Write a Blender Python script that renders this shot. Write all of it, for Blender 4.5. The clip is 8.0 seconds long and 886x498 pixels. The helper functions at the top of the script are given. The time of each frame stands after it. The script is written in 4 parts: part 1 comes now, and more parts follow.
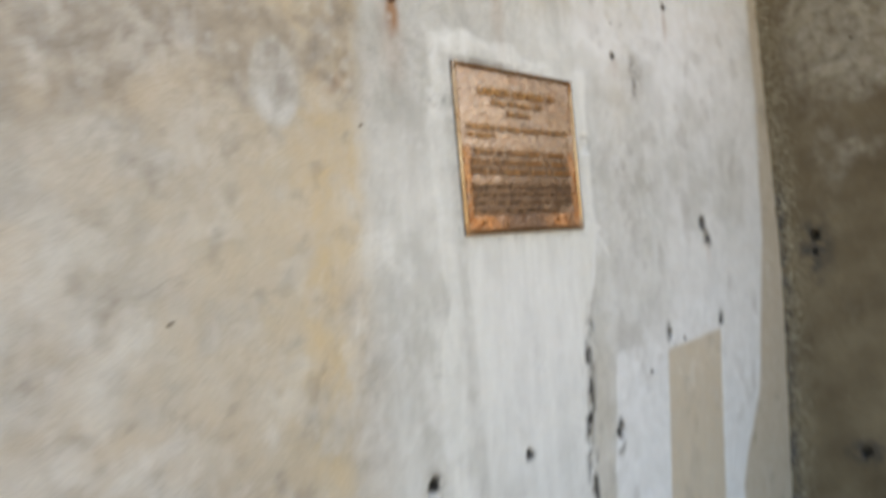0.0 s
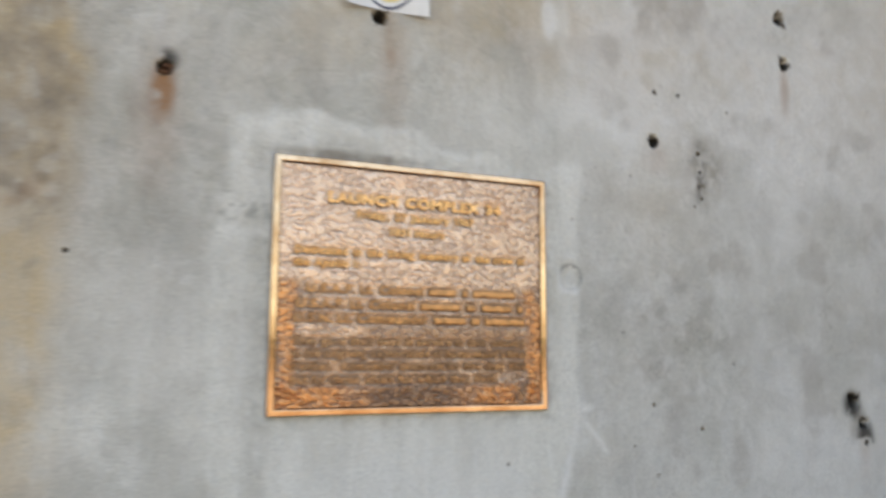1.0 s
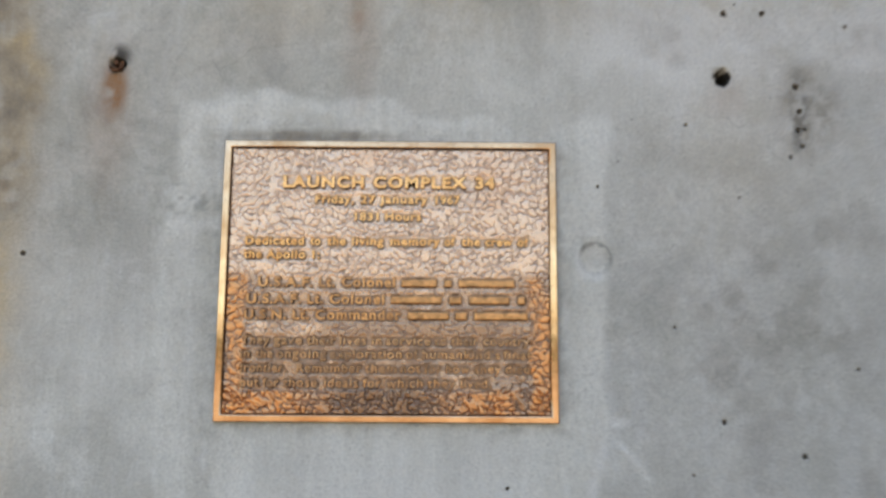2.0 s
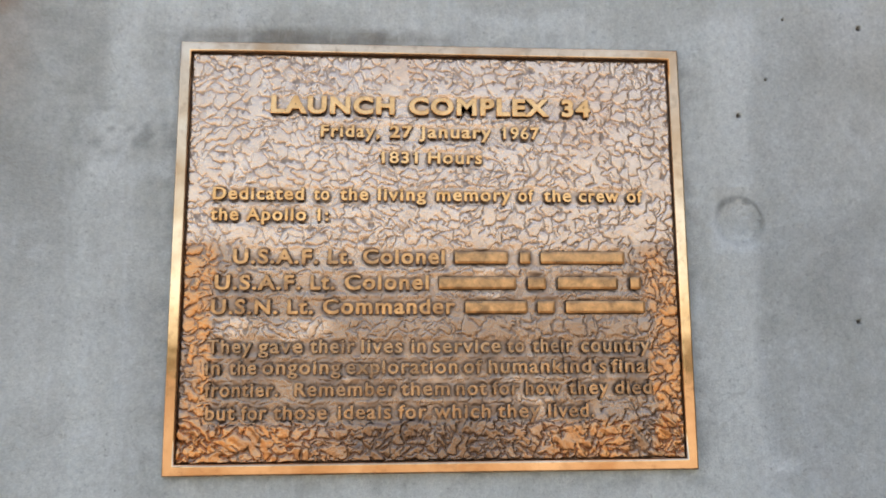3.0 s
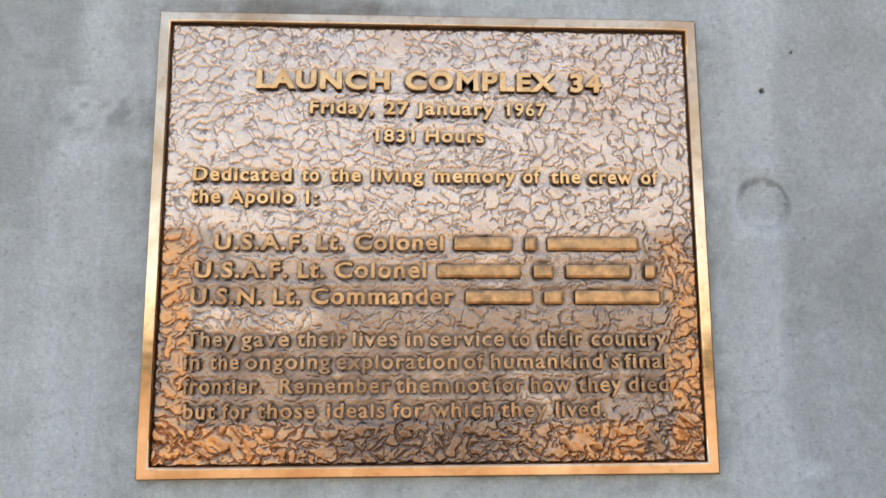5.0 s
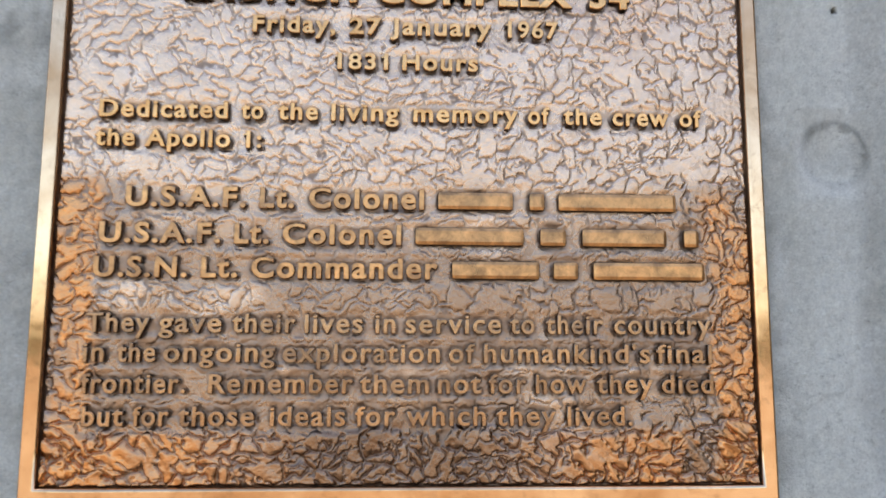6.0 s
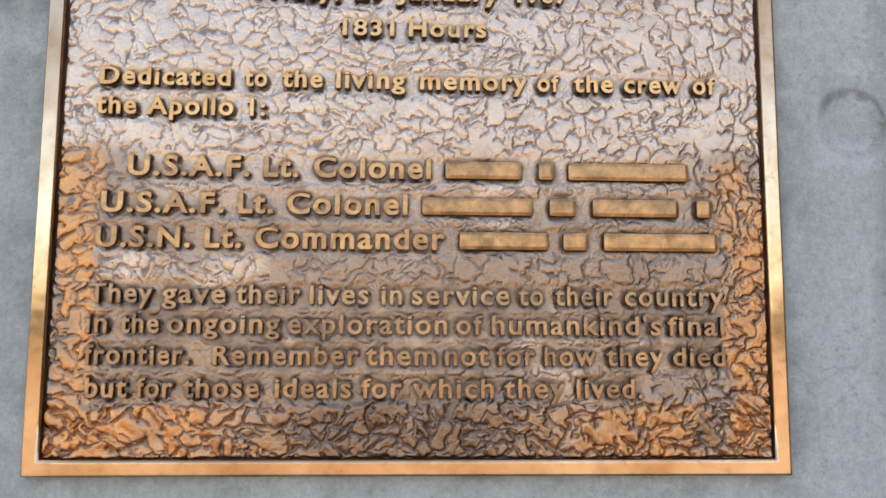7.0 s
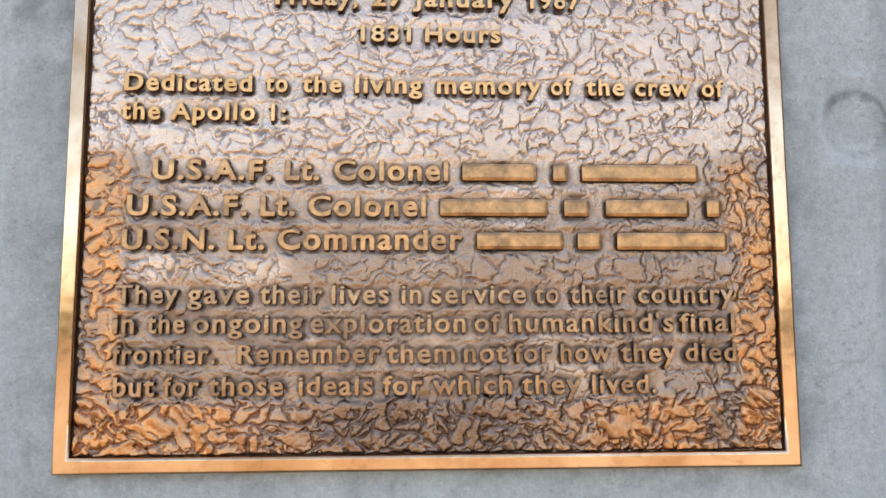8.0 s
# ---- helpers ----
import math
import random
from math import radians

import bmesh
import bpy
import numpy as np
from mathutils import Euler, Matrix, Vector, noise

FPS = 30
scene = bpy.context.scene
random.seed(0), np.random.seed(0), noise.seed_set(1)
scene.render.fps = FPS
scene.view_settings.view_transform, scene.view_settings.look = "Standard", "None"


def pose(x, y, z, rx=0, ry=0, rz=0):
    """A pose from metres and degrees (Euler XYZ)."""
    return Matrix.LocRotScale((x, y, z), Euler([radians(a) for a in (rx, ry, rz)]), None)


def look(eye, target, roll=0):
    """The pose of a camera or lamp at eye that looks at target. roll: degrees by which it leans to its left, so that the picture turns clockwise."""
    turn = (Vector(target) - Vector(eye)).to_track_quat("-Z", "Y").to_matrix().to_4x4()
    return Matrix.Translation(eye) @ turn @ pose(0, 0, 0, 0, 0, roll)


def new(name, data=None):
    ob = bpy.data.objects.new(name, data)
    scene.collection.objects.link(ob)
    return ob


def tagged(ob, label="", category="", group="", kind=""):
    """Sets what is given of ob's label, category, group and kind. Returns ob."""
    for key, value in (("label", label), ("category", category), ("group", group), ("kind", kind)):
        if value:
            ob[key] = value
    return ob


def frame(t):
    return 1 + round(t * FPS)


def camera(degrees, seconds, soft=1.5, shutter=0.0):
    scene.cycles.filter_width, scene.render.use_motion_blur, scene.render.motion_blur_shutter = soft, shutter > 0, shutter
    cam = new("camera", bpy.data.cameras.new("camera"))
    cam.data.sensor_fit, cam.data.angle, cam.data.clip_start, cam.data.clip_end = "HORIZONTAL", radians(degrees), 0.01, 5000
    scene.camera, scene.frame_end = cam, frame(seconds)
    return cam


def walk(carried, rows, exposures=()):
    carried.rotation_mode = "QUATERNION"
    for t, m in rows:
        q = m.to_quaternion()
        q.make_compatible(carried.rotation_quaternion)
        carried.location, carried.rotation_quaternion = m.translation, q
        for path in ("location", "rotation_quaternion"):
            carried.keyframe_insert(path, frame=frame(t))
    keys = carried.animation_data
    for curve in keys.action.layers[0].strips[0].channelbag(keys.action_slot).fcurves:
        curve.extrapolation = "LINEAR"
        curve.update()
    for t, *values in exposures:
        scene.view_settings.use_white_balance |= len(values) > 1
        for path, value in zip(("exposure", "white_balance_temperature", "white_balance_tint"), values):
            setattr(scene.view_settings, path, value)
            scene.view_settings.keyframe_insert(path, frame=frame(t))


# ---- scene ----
cam = camera(59.0, 8.0, soft=1.5, shutter=0.4)
cam.data.dof.use_dof, cam.data.dof.focus_distance, cam.data.dof.aperture_fstop = True, 0.75, 6.0
PATH = [
    (0, (-2.007, -1.498, 1.338), (-0.545, -0.133, 1.363), -5.1),
    (0.2, (-1.69, -1.504, 1.415), (-0.337, -0.039, 1.564), -2.7),
    (0.3, (-1.573, -1.611, 1.468), (-0.326, -0.056, 1.635), -1.2),
    (0.4, (-1.438, -1.631, 1.511), (-0.222, -0.054, 1.696), -0.1),
    (0.5, (-1.308, -1.643, 1.472), (-0.135, -0.056, 1.795), -1.0),
    (0.6, (-1.172, -1.628, 1.46), (-0.117, 0.044, 1.765), -1.9),
    (0.8, (-0.88, -1.591, 1.455), (-0.008, 0.181, 1.767), 0.1),
    (1, (-0.599, -1.526, 1.517), (0.186, 0.294, 1.785), 0.3),
    (1.2, (-0.334, -1.533, 1.482), (0.226, 0.362, 1.79), -0.3),
    (1.5, (-0.065, -1.533, 1.464), (0.146, 0.43, 1.786), 1.5),
    (2, (0.089, -1.424, 1.517), (0.102, 0.558, 1.787), 0.4),
    (2.2, (0.018, -1.28, 1.473), (0.027, 0.686, 1.837), -0.4),
    (3.3, (-0.05, -0.904, 1.53), (0.095, 1.072, 1.801), -0.1),
    (3.5, (-0.037, -0.917, 1.527), (0.098, 1.061, 1.794), 0.1),
    (4, (-0.021, -0.929, 1.514), (0.083, 1.05, 1.782), -0.1),
    (4.5, (-0.032, -0.904, 1.516), (0.065, 1.074, 1.799), -0.4),
    (4.7, (-0.036, -0.891, 1.511), (0.065, 1.084, 1.815), -0.4),
    (5.8, (-0.011, -0.7, 1.51), (0.089, 1.274, 1.811), 0.2),
    (6, (-0.006, -0.662, 1.519), (0.097, 1.318, 1.782), 0.2),
    (6.5, (0.005, -0.636, 1.528), (0.081, 1.35, 1.754), 0.1),
    (7, (-0.005, -0.649, 1.511), (0.079, 1.338, 1.728), 0.3),
    (7.5, (-0.015, -0.657, 1.507), (0.071, 1.328, 1.737), -0.1),
    (8, (-0.025, -0.665, 1.509), (0.072, 1.321, 1.727), -0.2),
]
EXPOSURE = [(0.0, 2.30, 8400, 12), (0.5, 2.10, 8150, 12), (1.0, 1.98, 7950, 11), (2.0, 1.82, 7600, 11), (3.5, 1.94, 7250, 11), (4.0, 1.96, 7150, 11), (4.6, 2.06, 7150, 11), (6.0, 1.96, 7000, 11), (7.0, 1.96, 7000, 11), (8.0, 2.11, 6950, 11)]
walk(cam, [(t, look(eye, target, roll)) for t, eye, target, roll in PATH], EXPOSURE)

# ---- world and sun: open shade, the sun stands behind the wall ----
SUN_UP, SUN_ROUND = 50.0, 62.0
world = bpy.data.worlds.new("world")
scene.world = world
world.use_nodes = True
sky = world.node_tree.nodes.new("ShaderNodeTexSky")
sky.sky_type, sky.sun_disc = "NISHITA", False
sky.sun_elevation, sky.sun_rotation = radians(SUN_UP), radians(SUN_ROUND)
sky.air_density, sky.dust_density = 1.0, 2.5
back = world.node_tree.nodes["Background"]
back.inputs["Strength"].default_value = 0.15
world.node_tree.links.new(sky.outputs[0], back.inputs[0])
sun = new("sun", bpy.data.lights.new("sun", "SUN"))
sun.data.energy, sun.data.angle, sun.data.color = 4.5, radians(0.6), (1.0, 0.95, 0.87)
up, rnd = radians(SUN_UP), radians(SUN_ROUND)
sun.matrix_world = look((8 * math.sin(rnd), 8 * math.cos(rnd), 8 * math.tan(up)), (0, 0, 0))

GROUND_Z = -0.15
CORNER_X = 2.12     # where the plaque's wall meets the dark reveal
SPRING_Z, ROUND_R = 2.45, 0.8
REVEAL_DEEP, LINTEL_DEEP, TOP_Z = 2.3, 0.15, 4.0


# ---- materials ----
class Nodes:
    """Short calls for one material's node tree."""

    def __init__(self, name):
        self.mat = bpy.data.materials.new(name)
        self.mat.use_nodes = True
        self.tree = self.mat.node_tree
        self.bsdf = self.tree.nodes["Principled BSDF"]
        self.co = self.node("ShaderNodeTexCoord").outputs["Object"]

    def node(self, kind, **props):
        n = self.tree.nodes.new(kind)
        for k, v in props.items():
            setattr(n, k, v)
        return n

    def put(self, socket, value):
        if isinstance(value, bpy.types.NodeSocket):
            self.tree.links.new(value, socket)
        elif isinstance(value, tuple) and len(value) == 3 and socket.type == "RGBA":
            socket.default_value = (*value, 1)
        else:
            socket.default_value = value

    def scaled(self, sx, sy, sz):
        m = self.node("ShaderNodeMapping")
        self.put(m.inputs["Vector"], self.co)
        m.inputs["Scale"].default_value = (sx, sy, sz)
        return m.outputs[0]

    def noise(self, scale, detail=5.0, rough=0.55, twist=0.0, co=None):
        n = self.node("ShaderNodeTexNoise")
        self.put(n.inputs["Vector"], co or self.co)
        n.inputs["Scale"].default_value, n.inputs["Detail"].default_value = scale, detail
        n.inputs["Roughness"].default_value, n.inputs["Distortion"].default_value = rough, twist
        return n.outputs["Fac"]

    def cells(self, scale, co=None):
        n = self.node("ShaderNodeTexVoronoi")
        self.put(n.inputs["Vector"], co or self.co)
        n.inputs["Scale"].default_value = scale
        return n.outputs["Distance"]

    def span(self, value, a, b, c=0.0, d=1.0):
        n = self.node("ShaderNodeMapRange")
        for i, v in enumerate((value, a, b, c, d)):
            self.put(n.inputs[i], v)
        return n.outputs[0]

    def calc(self, op, a, b):
        n = self.node("ShaderNodeMath", operation=op)
        self.put(n.inputs[0], a)
        self.put(n.inputs[1], b)
        return n.outputs[0]

    def mix(self, f, a, b, blend="MIX"):
        n = self.node("ShaderNodeMix", data_type="RGBA", blend_type=blend)
        self.put(n.inputs[0], f)
        self.put(n.inputs[6], a)
        self.put(n.inputs[7], b)
        return n.outputs[2]

    def layer(self, name):
        a = self.node("ShaderNodeAttribute", attribute_name=name)
        s = self.node("ShaderNodeSeparateColor")
        self.put(s.inputs[0], a.outputs["Color"])
        return s.outputs[0], s.outputs[1], s.outputs[2]

    def bump(self, height, distance, strength=1.0, under=None):
        n = self.node("ShaderNodeBump")
        self.put(n.inputs["Height"], height)
        n.inputs["Distance"].default_value, n.inputs["Strength"].default_value = distance, strength
        if under is not None:
            self.put(n.inputs["Normal"], under)
        return n.outputs[0]

    def done(self, color, rough, metal=0.0, normal=None):
        self.put(self.bsdf.inputs["Base Color"], color)
        self.put(self.bsdf.inputs["Roughness"], rough)
        self.bsdf.inputs["Metallic"].default_value = metal
        if normal is not None:
            self.put(self.bsdf.inputs["Normal"], normal)
        return self.mat


def concrete_wall():
    n = Nodes("stained_concrete")
    ochre, pale, brown = n.layer("stain_shade")
    rust, beige, white = n.layer("wash")
    soot_shade, scrape_light, _ = n.layer("marks")
    big, mid, fine = n.noise(2.2, 6), n.noise(14, 6, 0.6, 0.4), n.noise(160, 4, 0.7)
    streak = n.noise(9, 5, 0.6, 0.3, n.scaled(1.6, 1, 0.28))
    clouds = n.noise(5.5, 8, 0.68, 0.8)
    base = n.mix(n.span(big, 0.38, 0.62), (0.435, 0.43, 0.382), (0.565, 0.555, 0.508))
    base = n.mix(n.calc("MULTIPLY", n.span(clouds, 0.50, 0.62), 0.55), base, (0.36, 0.35, 0.32))
    base = n.mix(n.calc("MULTIPLY", n.span(clouds, 0.46, 0.36), 0.55), base, (0.65, 0.65, 0.61))
    damp = n.noise(3.4, 7, 0.72, 1.2)
    base = n.mix(n.calc("MULTIPLY", n.span(damp, 0.51, 0.60), 0.40), base, (0.35, 0.345, 0.295))
    base = n.mix(n.calc("MULTIPLY", n.span(n.noise(8, 7, 0.72, 1.0), 0.54, 0.62), 0.35), base, (0.68, 0.68, 0.645))
    base = n.mix(n.calc("MULTIPLY", n.span(n.noise(26, 7, 0.7, 0.6), 0.50, 0.64), 0.42), base, (0.36, 0.345, 0.315))
    base = n.mix(n.calc("MULTIPLY", n.span(streak, 0.54, 0.70), 0.45), base, (0.63, 0.635, 0.63))
    base = n.mix(n.calc("MULTIPLY", ochre, n.span(n.noise(11, 7, 0.7, 0.5), 0.36, 0.60, 0.30, 1.0)), base, (0.60, 0.445, 0.225))
    base = n.mix(n.calc("MULTIPLY", beige, n.span(mid, 0.2, 0.8, 0.6, 1.0)), base, (0.60, 0.495, 0.36))
    base = n.mix(n.calc("MULTIPLY", pale, n.span(streak, 0.25, 0.7, 0.35, 1.0)), base, (0.75, 0.745, 0.695))
    base = n.mix(n.calc("MULTIPLY", white, n.span(mid, 0.2, 0.7, 0.5, 1.0)), base, (0.80, 0.80, 0.79))
    base = n.mix(n.calc("MULTIPLY", brown, n.span(mid, 0.3, 0.7, 0.35, 1.0)), base, (0.24, 0.205, 0.16))
    base = n.mix(n.calc("MULTIPLY", rust, n.span(fine, 0.2, 0.7, 0.6, 1.0)), base, (0.30, 0.125, 0.03))
    base = n.mix(n.calc("MULTIPLY", scrape_light, 0.7), base, (0.80, 0.80, 0.78))
    # Near black for the dark marks and for the painted shade inside holes.
    base = n.mix(soot_shade, base, (0.03, 0.026, 0.022))
    base = n.mix(1.0, base, n.mix(n.span(fine, 0.3, 0.75), (0.82, 0.82, 0.82), (1.07, 1.07, 1.07)), "MULTIPLY")
    grit = n.calc("MULTIPLY", n.span(n.noise(120, 6, 0.85), 0.57, 0.68), n.span(n.noise(6, 4), 0.36, 0.60))
    base = n.mix(n.calc("MULTIPLY", grit, 0.75), base, (0.20, 0.19, 0.17))
    bent = n.node("ShaderNodeMix", data_type="VECTOR")
    wave = n.node("ShaderNodeTexNoise")
    n.put(wave.inputs["Vector"], n.co)
    wave.inputs["Scale"].default_value, wave.inputs["Detail"].default_value = 7.0, 5.0
    bent.inputs[0].default_value = 0.16
    n.put(bent.inputs[4], n.co)
    n.put(bent.inputs[5], wave.outputs["Color"])
    hair = n.node("ShaderNodeTexVoronoi", feature="DISTANCE_TO_EDGE")
    n.put(hair.inputs["Vector"], bent.outputs[1])
    hair.inputs["Scale"].default_value = 4.5
    crack = n.calc("MULTIPLY", n.span(hair.outputs["Distance"], 0.012, 0.003), n.span(n.noise(3.5, 3), 0.54, 0.64))
    base = n.mix(n.calc("MULTIPLY", crack, 0.22), base, (0.16, 0.14, 0.11))
    specks = n.calc("MULTIPLY", n.span(n.cells(55), 0.10, 0.04), n.span(n.noise(7, 3), 0.58, 0.68))
    base = n.mix(n.calc("MULTIPLY", specks, 0.75), base, (0.07, 0.065, 0.055))
    brush = n.noise(60, 5, 0.7, 0.2, n.scaled(1.0, 1.0, 0.16))
    base = n.mix(n.calc("MULTIPLY", n.calc("MULTIPLY", n.span(brush, 0.53, 0.66), n.span(pale, 0.0, 0.5, 0.06, 1.0)), 0.24), base, (0.72, 0.725, 0.71))
    pores = n.calc("MULTIPLY", n.span(n.noise(300, 4, 0.75), 0.60, 0.70), n.span(n.noise(16, 4), 0.42, 0.60))
    base = n.mix(n.calc("MULTIPLY", pores, 0.5), base, (0.24, 0.23, 0.21))
    grain = n.noise(420, 5, 0.8)
    base = n.mix(1.0, base, n.mix(n.span(grain, 0.34, 0.66), (0.88, 0.88, 0.88), (1.17, 1.17, 1.17)), "MULTIPLY")
    pock = n.calc("MULTIPLY", n.span(n.noise(110, 7, 0.85, 0.5), 0.57, 0.65), n.span(n.noise(11, 5, 0.65), 0.43, 0.55))
    base = n.mix(n.calc("MULTIPLY", pock, 0.52), base, (0.22, 0.215, 0.20))
    relief = n.bump(n.noise(230, 5, 0.8), 0.0035, 1.0, n.bump(mid, 0.004, 0.35, n.bump(n.noise(45, 5, 0.65), 0.005, 0.5)))
    return n.done(base, n.span(mid, 0.3, 0.7, 0.72, 0.92), 0.0, relief)


def concrete_dark():
    n = Nodes("weathered_brown_concrete")
    seam, grey, black = n.layer("stain_shade")
    big, mid, fine = n.noise(3.0, 6), n.noise(16, 6, 0.62, 0.3), n.noise(130, 4, 0.7)
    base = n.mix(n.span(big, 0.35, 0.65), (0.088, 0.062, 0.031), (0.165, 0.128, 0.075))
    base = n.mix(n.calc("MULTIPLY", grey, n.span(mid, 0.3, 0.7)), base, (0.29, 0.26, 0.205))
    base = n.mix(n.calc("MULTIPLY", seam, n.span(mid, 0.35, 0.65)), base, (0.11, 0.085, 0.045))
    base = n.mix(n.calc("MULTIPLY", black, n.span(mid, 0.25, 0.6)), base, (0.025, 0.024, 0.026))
    base = n.mix(n.calc("MULTIPLY", seam, n.span(n.noise(75, 5, 0.85), 0.53, 0.61)), base, (0.50, 0.45, 0.34))
    specks = n.calc("MULTIPLY", n.span(n.cells(38), 0.10, 0.05), n.span(n.noise(9, 3), 0.55, 0.62))
    base = n.mix(n.calc("MULTIPLY", specks, 0.5), base, (0.40, 0.37, 0.30))
    base = n.mix(n.calc("MULTIPLY", n.span(n.noise(7, 7, 0.75, 1.0), 0.50, 0.64), n.span(grey, 0.0, 0.6, 0.10, 0.55)), base, (0.31, 0.275, 0.20))
    base = n.mix(1.0, base, n.mix(n.span(fine, 0.3, 0.75), (0.85, 0.85, 0.85), (1.1, 1.1, 1.1)), "MULTIPLY")
    relief = n.bump(fine, 0.0015, 0.5, n.bump(mid, 0.006, 0.5))
    return n.done(base, 0.85, 0.0, relief)


def plain_concrete(name, low, high, scale):
    n = Nodes(name)
    fine = n.noise(scale * 40, 5, 0.7)
    base = n.mix(n.span(n.noise(scale, 7, 0.6), 0.35, 0.65), low, high)
    base = n.mix(1.0, base, n.mix(fine, (0.85, 0.85, 0.85), (1.1, 1.1, 1.1)), "MULTIPLY")
    return n.done(base, 0.9, 0.0, n.bump(fine, 0.003, 0.4))


PATINA_SHADE = (0.215, 0.163, 0.135)


def bronze_field():
    n = Nodes("textured_bronze")
    # Layer: groove patina with letter shade, orange tone, and dull tone with painted reflection.
    groove, orange, dull = n.layer("patina_shade")
    mid, fine = n.noise(28, 5, 0.6, 0.5), n.noise(520, 4, 0.7)
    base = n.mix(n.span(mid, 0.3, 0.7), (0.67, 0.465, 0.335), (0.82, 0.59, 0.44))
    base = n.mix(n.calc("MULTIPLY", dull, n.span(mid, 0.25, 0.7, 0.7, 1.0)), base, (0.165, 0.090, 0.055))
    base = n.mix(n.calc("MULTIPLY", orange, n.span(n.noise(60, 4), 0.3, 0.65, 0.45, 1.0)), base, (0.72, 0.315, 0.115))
    tarnish = n.calc("MULTIPLY", n.span(n.noise(75, 6, 0.72, 0.8), 0.47, 0.66), n.span(n.noise(17, 4, 0.6), 0.36, 0.58, 0.25, 1.0))
    base = n.mix(n.calc("MULTIPLY", tarnish, 0.36), base, (0.30, 0.195, 0.15))
    base = n.mix(groove, base, PATINA_SHADE)
    base = n.mix(n.span(fine, 0.3, 0.7, 0.0, 0.3), base, (0.42, 0.26, 0.16))
    rough = n.calc("ADD", n.calc("SUBTRACT", n.span(groove, 0.0, 1.0, 0.23, 0.48), n.calc("MULTIPLY", orange, 0.08)), n.span(tarnish, 0.0, 1.0, 0.0, 0.10))
    relief = n.bump(n.noise(520, 3, 0.7), 0.0010, 0.50, n.bump(n.noise(150, 4, 0.6), 0.0014, 0.28))
    return n.done(base, rough, 1.0, relief)


def bronze_smooth(name, low, high, rough, scale=18, wave=0.12):
    n = Nodes(name)
    mid = n.noise(scale, 5, 0.6, 0.4)
    base = n.mix(n.span(mid, 0.35, 0.65), low, high)
    spots = n.span(n.noise(scale * 6, 6, 0.7, 0.6), 0.53, 0.68, 0.0, 0.45)
    base = n.mix(spots, base, tuple(0.45 * c for c in low))
    return n.done(base, n.span(n.noise(60, 4), 0.3, 0.7, rough * 0.75, rough * 1.3), 1.0, n.bump(n.noise(13, 3), 0.004, wave))


def simple(name, low, high, rough, scale, relief=0.0):
    n = Nodes(name)
    v = n.noise(scale, 5, 0.6)
    return n.done(n.mix(n.span(v, 0.3, 0.7), low, high), rough, 0.0, n.bump(v, relief) if relief else None)


M_WALL, M_DARK = concrete_wall(), concrete_dark()
M_MASS = plain_concrete("grey_concrete", (0.20, 0.19, 0.165), (0.33, 0.32, 0.29), 1.6)
M_GROUND = plain_concrete("sunlit_slab", (0.135, 0.105, 0.07), (0.225, 0.185, 0.13), 0.35)
M_SCRUB = simple("scrub_leaves", (0.028, 0.042, 0.016), (0.07, 0.085, 0.035), 0.8, 0.4)
M_FIELD = bronze_field()
M_BORDER = bronze_smooth("polished_bronze", (0.50, 0.27, 0.135), (0.77, 0.52, 0.33), 0.10, 12, 0.16)
M_LETTER = bronze_smooth("bright_bronze", (0.66, 0.32, 0.12), (0.90, 0.48, 0.20), 0.27, 40)
M_MID = bronze_smooth("tarnished_bronze", (0.30, 0.155, 0.08), (0.74, 0.385, 0.165), 0.33, 60)
M_WORN = bronze_smooth("worn_bronze", (0.25, 0.155, 0.10), (0.54, 0.315, 0.175), 0.26, 45)
M_BAR = bronze_smooth("mottled_bronze", (0.28, 0.15, 0.075), (0.70, 0.36, 0.155), 0.34, 60)
M_PATINA_SHADE = bronze_smooth("dark_patina_shade", (0.07, 0.045, 0.032), (0.16, 0.10, 0.06), 0.5, 60)
M_RUST = simple("rusted_iron", (0.05, 0.022, 0.012), (0.16, 0.07, 0.03), 0.9, 120, 0.002)
M_PAPER = simple("white_paper", (0.62, 0.62, 0.61), (0.70, 0.70, 0.69), 0.6, 25)
M_NAVY = simple("navy_print", (0.02, 0.025, 0.06), (0.04, 0.045, 0.09), 0.5, 60)
M_YELLOW = simple("yellow_print", (0.62, 0.50, 0.17), (0.74, 0.62, 0.34), 0.5, 40)
M_BLUE = simple("sky_blue_print", (0.16, 0.40, 0.58), (0.24, 0.50, 0.66), 0.5, 40)
M_SILVER = simple("grey_print", (0.50, 0.54, 0.58), (0.66, 0.68, 0.70), 0.5, 90)
M_RED = simple("red_cloth", (0.50, 0.03, 0.05), (0.62, 0.06, 0.08), 0.9, 80)
M_WHITE = simple("white_cloth", (0.72, 0.69, 0.68), (0.80, 0.78, 0.77), 0.9, 80)
M_STICK = simple("dark_stained_wood", (0.04, 0.022, 0.014), (0.09, 0.05, 0.03), 0.7, 60)


# ---- mesh helpers ----
def hash01(ix, iy, seed):
    h = (ix.astype(np.int64) * 374761393 + iy.astype(np.int64) * 668265263 + seed * 974711) & 0xFFFFFFFF
    h = ((h ^ (h >> 13)) * 1274126177) & 0xFFFFFFFF
    return ((h ^ (h >> 16)) & 0xFFFF) / 65535.0


def value_noise(x, y, seed):
    ix, iy = np.floor(x), np.floor(y)
    fx, fy = x - ix, y - iy
    fx, fy = fx * fx * (3 - 2 * fx), fy * fy * (3 - 2 * fy)
    a, b = hash01(ix, iy, seed), hash01(ix + 1, iy, seed)
    c, d = hash01(ix, iy + 1, seed), hash01(ix + 1, iy + 1, seed)
    return (a * (1 - fx) + b * fx) * (1 - fy) + (c * (1 - fx) + d * fx) * fy


